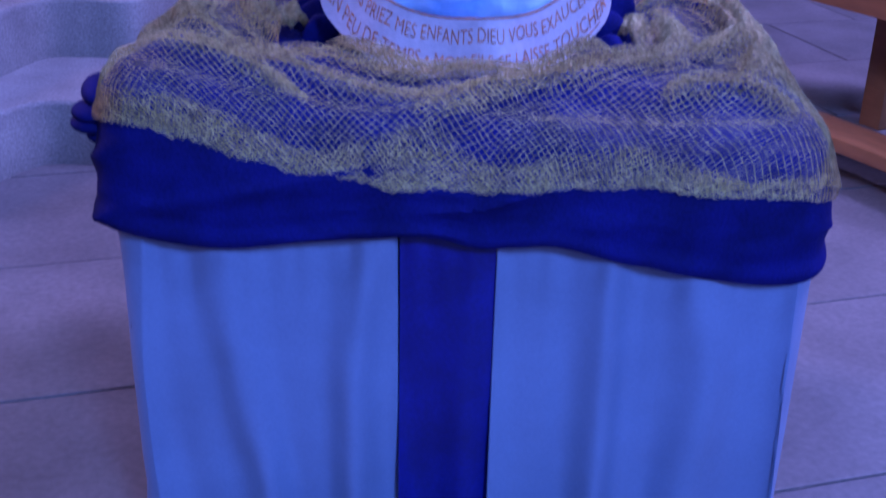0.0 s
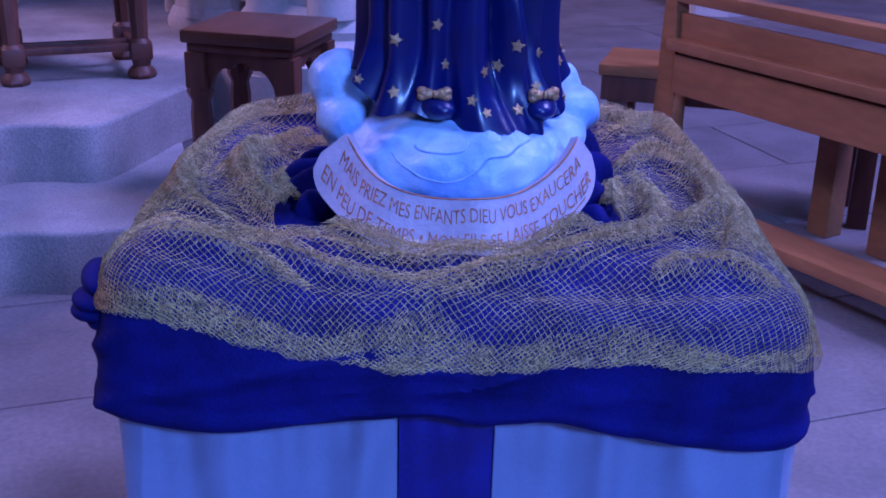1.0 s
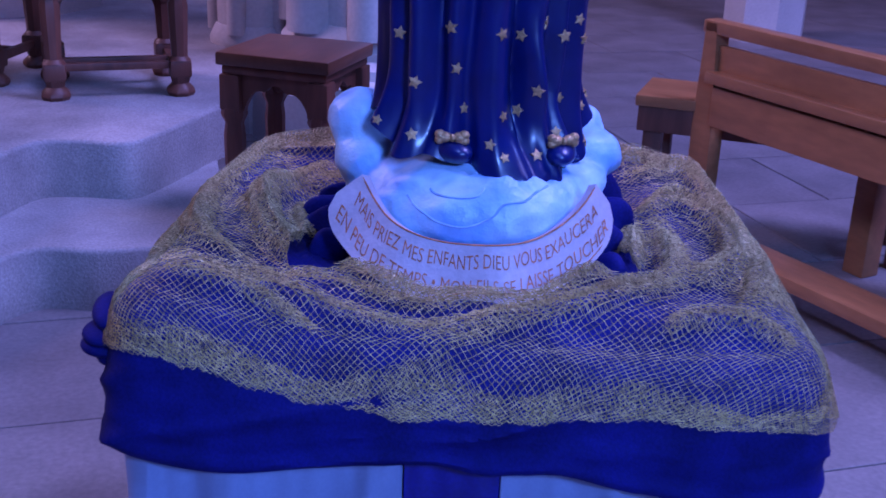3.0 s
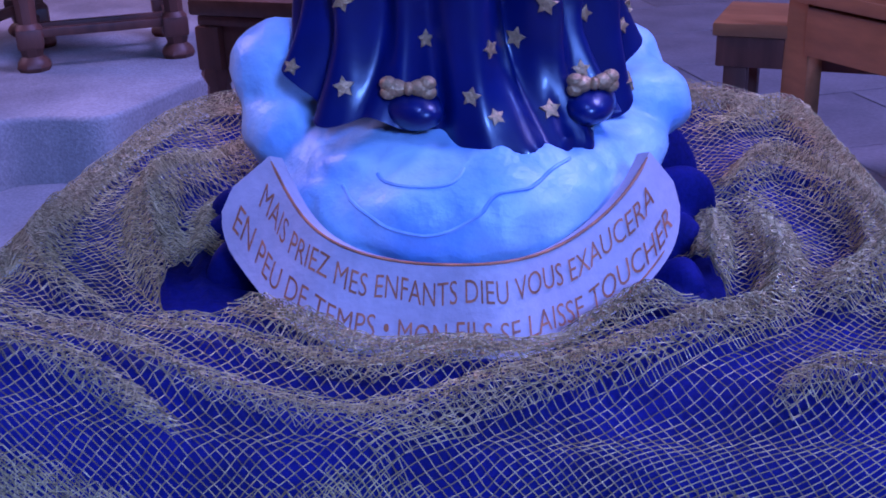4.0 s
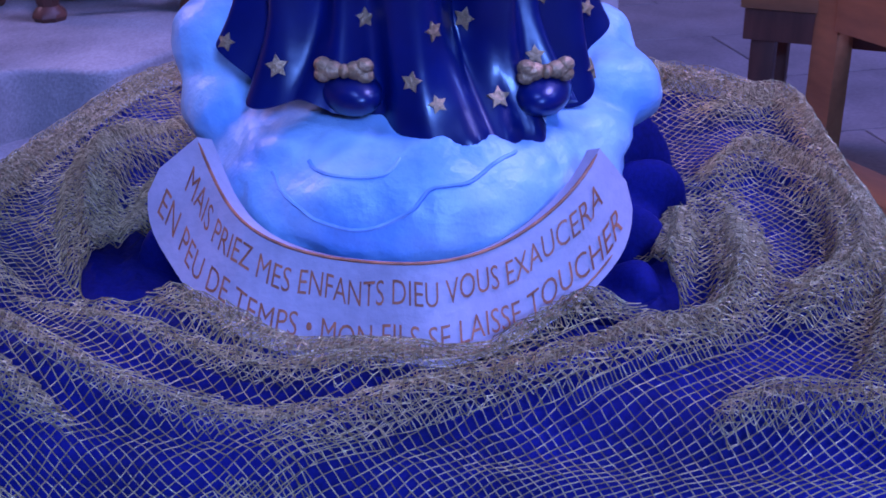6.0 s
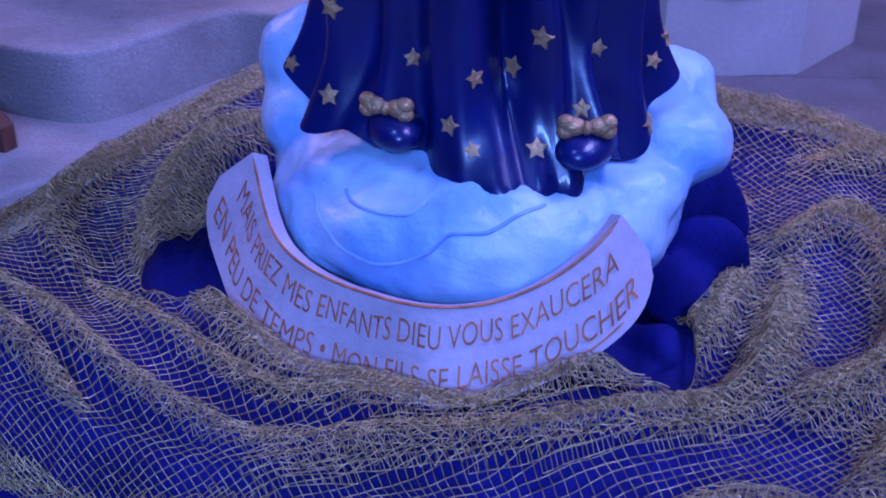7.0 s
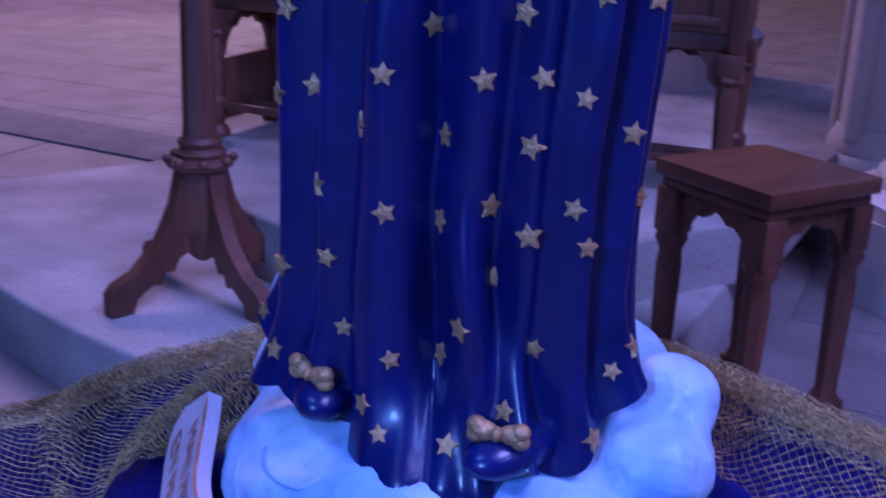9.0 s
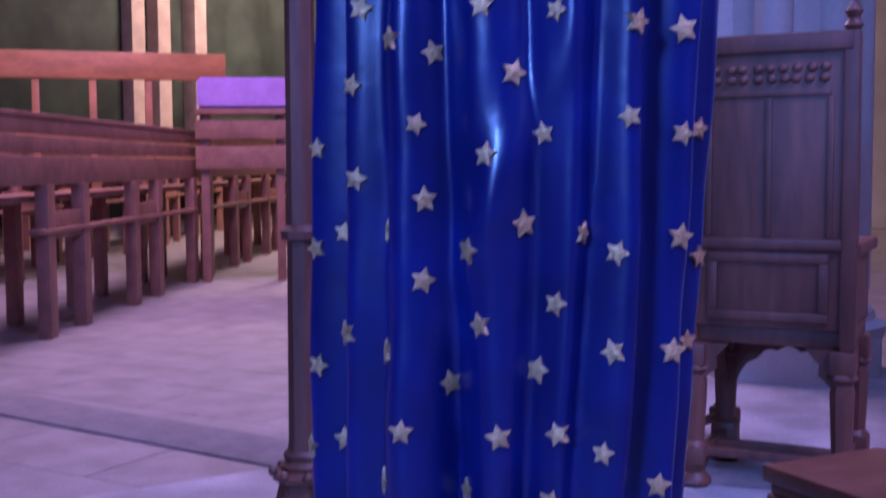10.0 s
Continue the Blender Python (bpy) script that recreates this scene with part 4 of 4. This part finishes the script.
def build_lectern(m):
    stand = thing("paschal_stand", m, "dark carved oak stand with a turned stem on spreading feet", "stand")
    bm = bmesh.new()
    lathe(bm, [(0.052, 0.33), (0.048, 0.36), (0.040, 0.42), (0.037, 0.86), (0.034, 1.62)], 8)
    part("stem", bm, DARK_WOOD, stand)
    bm = bmesh.new()
    lathe(bm, [(0.055, 0.318), (0.078, 0.326), (0.082, 0.338), (0.070, 0.348), (0.060, 0.352), (0.064, 0.362), (0.050, 0.375), (0.054, 0.388), (0.045, 0.40)], 8)
    for k in range(8):
        a = 2 * math.pi * k / 8
        ellipsoid(bm, 0.078 * math.cos(a), 0.078 * math.sin(a), 0.347, 0.012, 0.012, 0.012)
    part("collar", bm, DARK_WOOD, stand, "carved foliate collar")
    bm = bmesh.new()
    lathe(bm, [(0.036, 0.90), (0.050, 0.905), (0.052, 0.925), (0.036, 0.94)], 8)
    part("knop", bm, DARK_WOOD, stand)
    bm = bmesh.new()
    lathe(bm, [(0.016, 0.09), (0.028, 0.10), (0.05, 0.125), (0.066, 0.19), (0.062, 0.32)], 8)
    part("boss", bm, DARK_WOOD, stand)
    for k in range(4):
        bm = bmesh.new()
        outline = [(0.03, 0.325), (0.062, 0.325), (0.085, 0.24), (0.13, 0.155), (0.195, 0.095), (0.245, 0.075), (0.262, 0.055), (0.262, 0.0), (0.205, 0.0), (0.192, 0.035),
                   (0.15, 0.06), (0.128, 0.055), (0.115, 0.085), (0.092, 0.082), (0.075, 0.115), (0.03, 0.13)]
        slab_xz(bm, outline, -0.019, 0.019)
        bmesh.ops.rotate(bm, verts=bm.verts[:], cent=(0, 0, 0), matrix=Matrix.Rotation(k * math.pi / 2 - 0.314, 3, "Z"))
        part("foot", bm, DARK_WOOD, stand, "shaped foot with a scalloped underside")
    return stand


build_lectern(pose(-1.395, 1.352, 0.17, 0, 0, 0))


def build_column(name, x, y, r, sides, base_top, plinth, label):
    col = thing(name, pose(x, y, 0, 0, 0, 12), label, "column", kind="structure")
    bm = bmesh.new()
    lathe(bm, [(r * 1.55, -0.003), (r * 1.55, plinth)], 8, turn=math.pi / 8)
    part("plinth", bm, COLUMN, col)
    bm = bmesh.new()
    lathe(bm, [(r * 1.48, plinth - 0.001), (r * 1.50, plinth + 0.05), (r * 1.35, plinth + 0.075), (r * 1.33, plinth + 0.11), (r * 1.20, plinth + 0.135), (r * 1.22, plinth + 0.165), (r * 1.05, base_top)], 32)
    part("base_moulding", bm, COLUMN, col)
    bm = bmesh.new()
    lathe(bm, [(r, base_top - 0.01), (r, 8.02)], 32)
    part("shaft", bm, COLUMN, col)
    for k in range(sides):
        a = 2 * math.pi * k / sides + 0.2
        bm = bmesh.new()
        lathe(bm, [(r * 0.26, base_top - 0.03), (r * 0.26, 8.02)], 20, r * 1.02 * math.cos(a), r * 1.02 * math.sin(a))
        part("colonnette", bm, COLUMN, col)
    return col


build_column("column_1", 0.42, 3.02, 0.36, 8, 0.50, 0.26, "pale limestone clustered column on a moulded base")
build_column("column_5", -0.10, 3.36, 0.15, 5, 0.42, 0.2, "slender pale limestone clustered shaft beside the pier")
build_column("column_2", 3.25, 5.3, 0.17, 0, 0.62, 0.40, "pale limestone column on an octagonal base")
build_column("column_3", 5.2, 5.6, 0.24, 0, 0.6, 0.3, "pale limestone column on a moulded base")
build_column("column_4", -1.22, 4.35, 0.30, 7, 0.72, 0.5, "pale limestone clustered column beside the choir chairs")

# ---- pew beside the stand ----


def build_side_pew():
    turn = math.degrees(math.atan2(-0.953, 0.30))
    pew = thing("side_pew", pose(1.145, 1.715, 0, 0, 0, turn), "varnished orange-brown pew with a slatted back and kneeler", "pew")
    long = 2.6
    part("top_rail", boxed(0, long, -0.02, 0.04, 0.665, 0.705, bevel=0.008), PEW_WOOD, pew)
    part("back_board", boxed(0.04, long, -0.008, 0.014, 0.49, 0.635, bevel=0.004), PEW_WOOD, pew)
    part("middle_rail", boxed(0.06, long, -0.05, 0.0, 0.525, 0.56, bevel=0.007), PEW_WOOD, pew)
    part("lower_board", boxed(0.08, long, -0.030, -0.008, 0.395, 0.515, bevel=0.004), PEW_WOOD, pew)
    bm = bmesh.new()
    slab_xz(bm, [(0.0, 0.0), (0.085, 0.0), (0.085, 0.36), (0.06, 0.70), (0.015, 0.70), (0.0, 0.36)], -0.02, 0.03)
    part("end_post", bm, PEW_WOOD, pew)
    part("seat", boxed(0.0, long, 0.03, 0.34, 0.405, 0.435, bevel=0.008), PEW_WOOD, pew)
    part("apron", boxed(0.5, long, 0.29, 0.31, 0.33, 0.404, bevel=0.004), PEW_WOOD, pew)
    for x in (0.42, 0.64, 1.6, 1.82):
        part("leg", boxed(x, x + 0.075, 0.26, 0.33, 0.0, 0.404, bevel=0.004), PEW_WOOD, pew)
    part("kneeler", boxed(0.18, long, -0.20, -0.06, 0.085, 0.125, bevel=0.012), PEW_WOOD, pew, "low kneeling board along the back")
    for x in (0.25, 1.2, 2.3):
        part("kneeler_foot", boxed(x, x + 0.05, -0.18, 0.0, 0.0, 0.084, bevel=0.004), PEW_WOOD, pew)
    return pew


build_side_pew()


def build_bench(m, long):
    bench = thing("low_bench", m, "low brown wooden bench behind the pew end", "bench")
    part("seat", boxed(0, long, 0, 0.30, 0.42, 0.455, bevel=0.006), PEW_WOOD, bench)
    part("apron", boxed(0.01, long - 0.01, 0.01, 0.03, 0.34, 0.419, bevel=0.004), DARK_WOOD, bench)
    for x in (0.03, long - 0.10):
        for y in (0.02, 0.24):
            part("leg", boxed(x, x + 0.06, y, y + 0.05, 0.0, 0.419, bevel=0.004), DARK_WOOD, bench)
    return bench


build_bench(pose(0.97, 1.80, 0, 0, 0, -32), 0.9)

# ---- nave pews beyond the choir ----


def build_nave_pew(m, long, mat, label):
    """A long pew on paired legs, its boards one over the other."""
    pew = thing("nave_pew", m, label, "pew", "nave pews")
    for z0, z1, y in ((1.12, 1.33, 0.0), (1.35, 1.475, 0.03), (1.49, 1.60, 0.06)):
        part("back_board", boxed(-2.2, long, y - 0.02, y + 0.02, z0, z1, bevel=0.006), mat, pew)
    part("top_rail", boxed(-2.2, long, 0.03, 0.11, 1.605, 1.645, bevel=0.008), mat, pew)
    part("seat", boxed(-2.2, long, 0.1, 0.62, 0.99, 1.04, bevel=0.008), mat, pew)
    part("foot_rail", boxed(-0.1, long, -0.06, 0.06, 0.76, 0.80, bevel=0.01), mat, pew)
    x = -2.0
    while x < long - 0.8:
        for dx in (0.0, 0.72):
            part("leg", boxed(x + dx, x + dx + 0.14, -0.05, 0.05, 0.0, 1.12, bevel=0.006), mat, pew)
            part("rear_leg", boxed(x + dx, x + dx + 0.12, 0.5, 0.6, 0.0, 0.99, bevel=0.006), mat, pew)
        part("crossbar", boxed(x + 0.141, x + 0.719, -0.03, 0.03, 0.72, 0.92, bevel=0.004), mat, pew)
        x += 2.0
    return pew


first_pew = build_nave_pew(pose(-6.65, 4.52, 0, 0, 0, 121.5), 17.0, NAVE_WOOD, "long brown wooden nave pew on paired legs")
copy_thing(first_pew, pose(-8.2, 3.55, 0, 0, 0, 122.7))
copy_thing(first_pew, pose(-9.7, 2.65, 0, 0, 0, 122.7))


def build_balustrade(m, long):
    rail = thing("balustrade", m, "orange-brown wooden balustrade at the back of the nave", "balustrade")
    part("top_board", boxed(0, long, -0.05, 0.05, 2.22, 2.52, bevel=0.01), PEW_WOOD, rail)
    part("bottom_rail", boxed(0, long, -0.04, 0.04, 1.55, 1.65, bevel=0.006), PEW_WOOD, rail)
    x = 0.1
    while x < long:
        part("post", boxed(x, x + 0.08, -0.035, 0.035, 0.0, 2.219, bevel=0.005), PEW_WOOD, rail)
        x += 0.6
    return rail


build_balustrade(pose(-11.6, 5.75, 0, 0, 0, 52), 4.0)
bm = bmesh.new()
prism(bm, [(-0.92, -0.2), (0.92, -0.2), (0.95, 0.0), (0.9, 0.22), (0.2, 0.25), (-0.92, 0.2)], 1.86, 2.19)
bmesh.ops.bevel(bm, geom=bm.edges[:], offset=0.03, segments=2, affect="EDGES")
lilac = thing("sideboard", pose(0, 0, 0), "high brown wooden board stand spread with a lilac cloth", "sideboard")
part("cloth", bm, LILAC, lilac, "lilac cloth")
part("top_board", boxed(-0.95, 1.2, -0.2, 0.2, 1.80, 1.858), NAVE_WOOD, lilac)
for z0, z1 in ((1.54, 1.74), (1.22, 1.46)):
    part("front_board", boxed(-0.95, 1.2, -0.17, -0.13, z0, z1), NAVE_WOOD, lilac)
for x in (-0.9, -0.1, 0.55, 1.1):
    for y in (-0.125, 0.1):
        part("leg", boxed(x, x + 0.09, y, y + 0.07, 0.0, 1.799), NAVE_WOOD, lilac)
lilac.matrix_world = pose(-8.1, 8.75, 0, 0, 0, 42)


def hanging(name, x0, x1, y, z0, z1, mat, label, category):
    bm = bmesh.new()
    cols = 40
    rows = [[bm.verts.new((x0 + (x1 - x0) * k / cols, y + 0.04 * math.sin(k * 1.3) + 0.02 * math.sin(k * 0.47 + z), z)) for k in range(cols + 1)] for z in (z0, (z0 + z1) / 2, z1)]
    for a, b in zip(rows, rows[1:]):
        for k in range(cols):
            bm.faces.new((a[k], a[k + 1], b[k + 1], b[k]))
    ob = finish(name, bm, mat)
    ob.modifiers.new("thickness", "SOLIDIFY").thickness = 0.01
    return tagged(ob, label, category)


hanging("wall_hanging", -15.95, -6.0, 21.9, 0.3, 6.5, GREEN, "dark green hanging on the far wall", "hanging")
for y in (13.3, 13.9, 14.8):
    tagged(finish("pilaster", boxed(-15.995, -15.6, y - 0.15, y + 0.15, 0, 7, bevel=0.02), PALE_PANEL), "cream stone pilaster against the nave wall", "pilaster", "nave wall pilasters")

# ---- floor slabs ----
mesh = boxed(-0.3975, 0.3975, -0.2725, 0.2725, -0.02, 0.0, bevel=0.004)
first = part("slab", mesh, STONE, floor, smooth=False)
tilt = pose(0, 0, 0, 0, 0, 4)
count = 0
far_slabs = bmesh.new()
for row in range(-16, 40):
    for col in range(-20, 12):
        spot = tilt @ Vector((col * 0.8 + 0.4 * (row % 2), row * 0.55, 0))
        near = -3.0 < spot.x < 4.0 and -1.6 < spot.y < 5.0
        if near and count < 290:
            ob = first if count == 0 else new("slab", first.data)
            ob.parent = floor
            ob.matrix_world = Matrix.Translation(spot) @ pose(0, 0, -0.0005 * (count % 3), 0, 0, 4)
            count += 1
        elif -15.9 < spot.x < 8.8 and spot.y < 21.8:
            m = Matrix.Translation(spot) @ pose(0, 0, 0, 0, 0, 4)
            vs = [far_slabs.verts.new(m @ Vector((x, y, z))) for z in (-0.02, 0) for x, y in ((-0.3975, -0.2725), (0.3975, -0.2725), (0.3975, 0.2725), (-0.3975, 0.2725))]
            far_slabs.faces.new(vs[4:])
            for k in range(4):
                far_slabs.faces.new((vs[k], vs[(k + 1) % 4], vs[4 + (k + 1) % 4], vs[4 + k]))
tagged(part("far_slabs", far_slabs, STONE, floor, smooth=False), "distant grey floor slabs", kind="stuff")

# green hanging on the west wall
bm = bmesh.new()
rows = [[bm.verts.new((-15.9 + 0.05 * math.sin(k * 1.1), 9.0 + 12.6 * k / 60, z)) for k in range(61)] for z in (0.3, 3.0, 6.5)]
for a, b in zip(rows, rows[1:]):
    for k in range(60):
        bm.faces.new((a[k], a[k + 1], b[k + 1], b[k]))
ob = finish("wall_hanging", bm, GREEN)
ob.modifiers.new("thickness", "SOLIDIFY").thickness = 0.01
tagged(ob, "wide dark green hanging on the nave wall", "hanging")
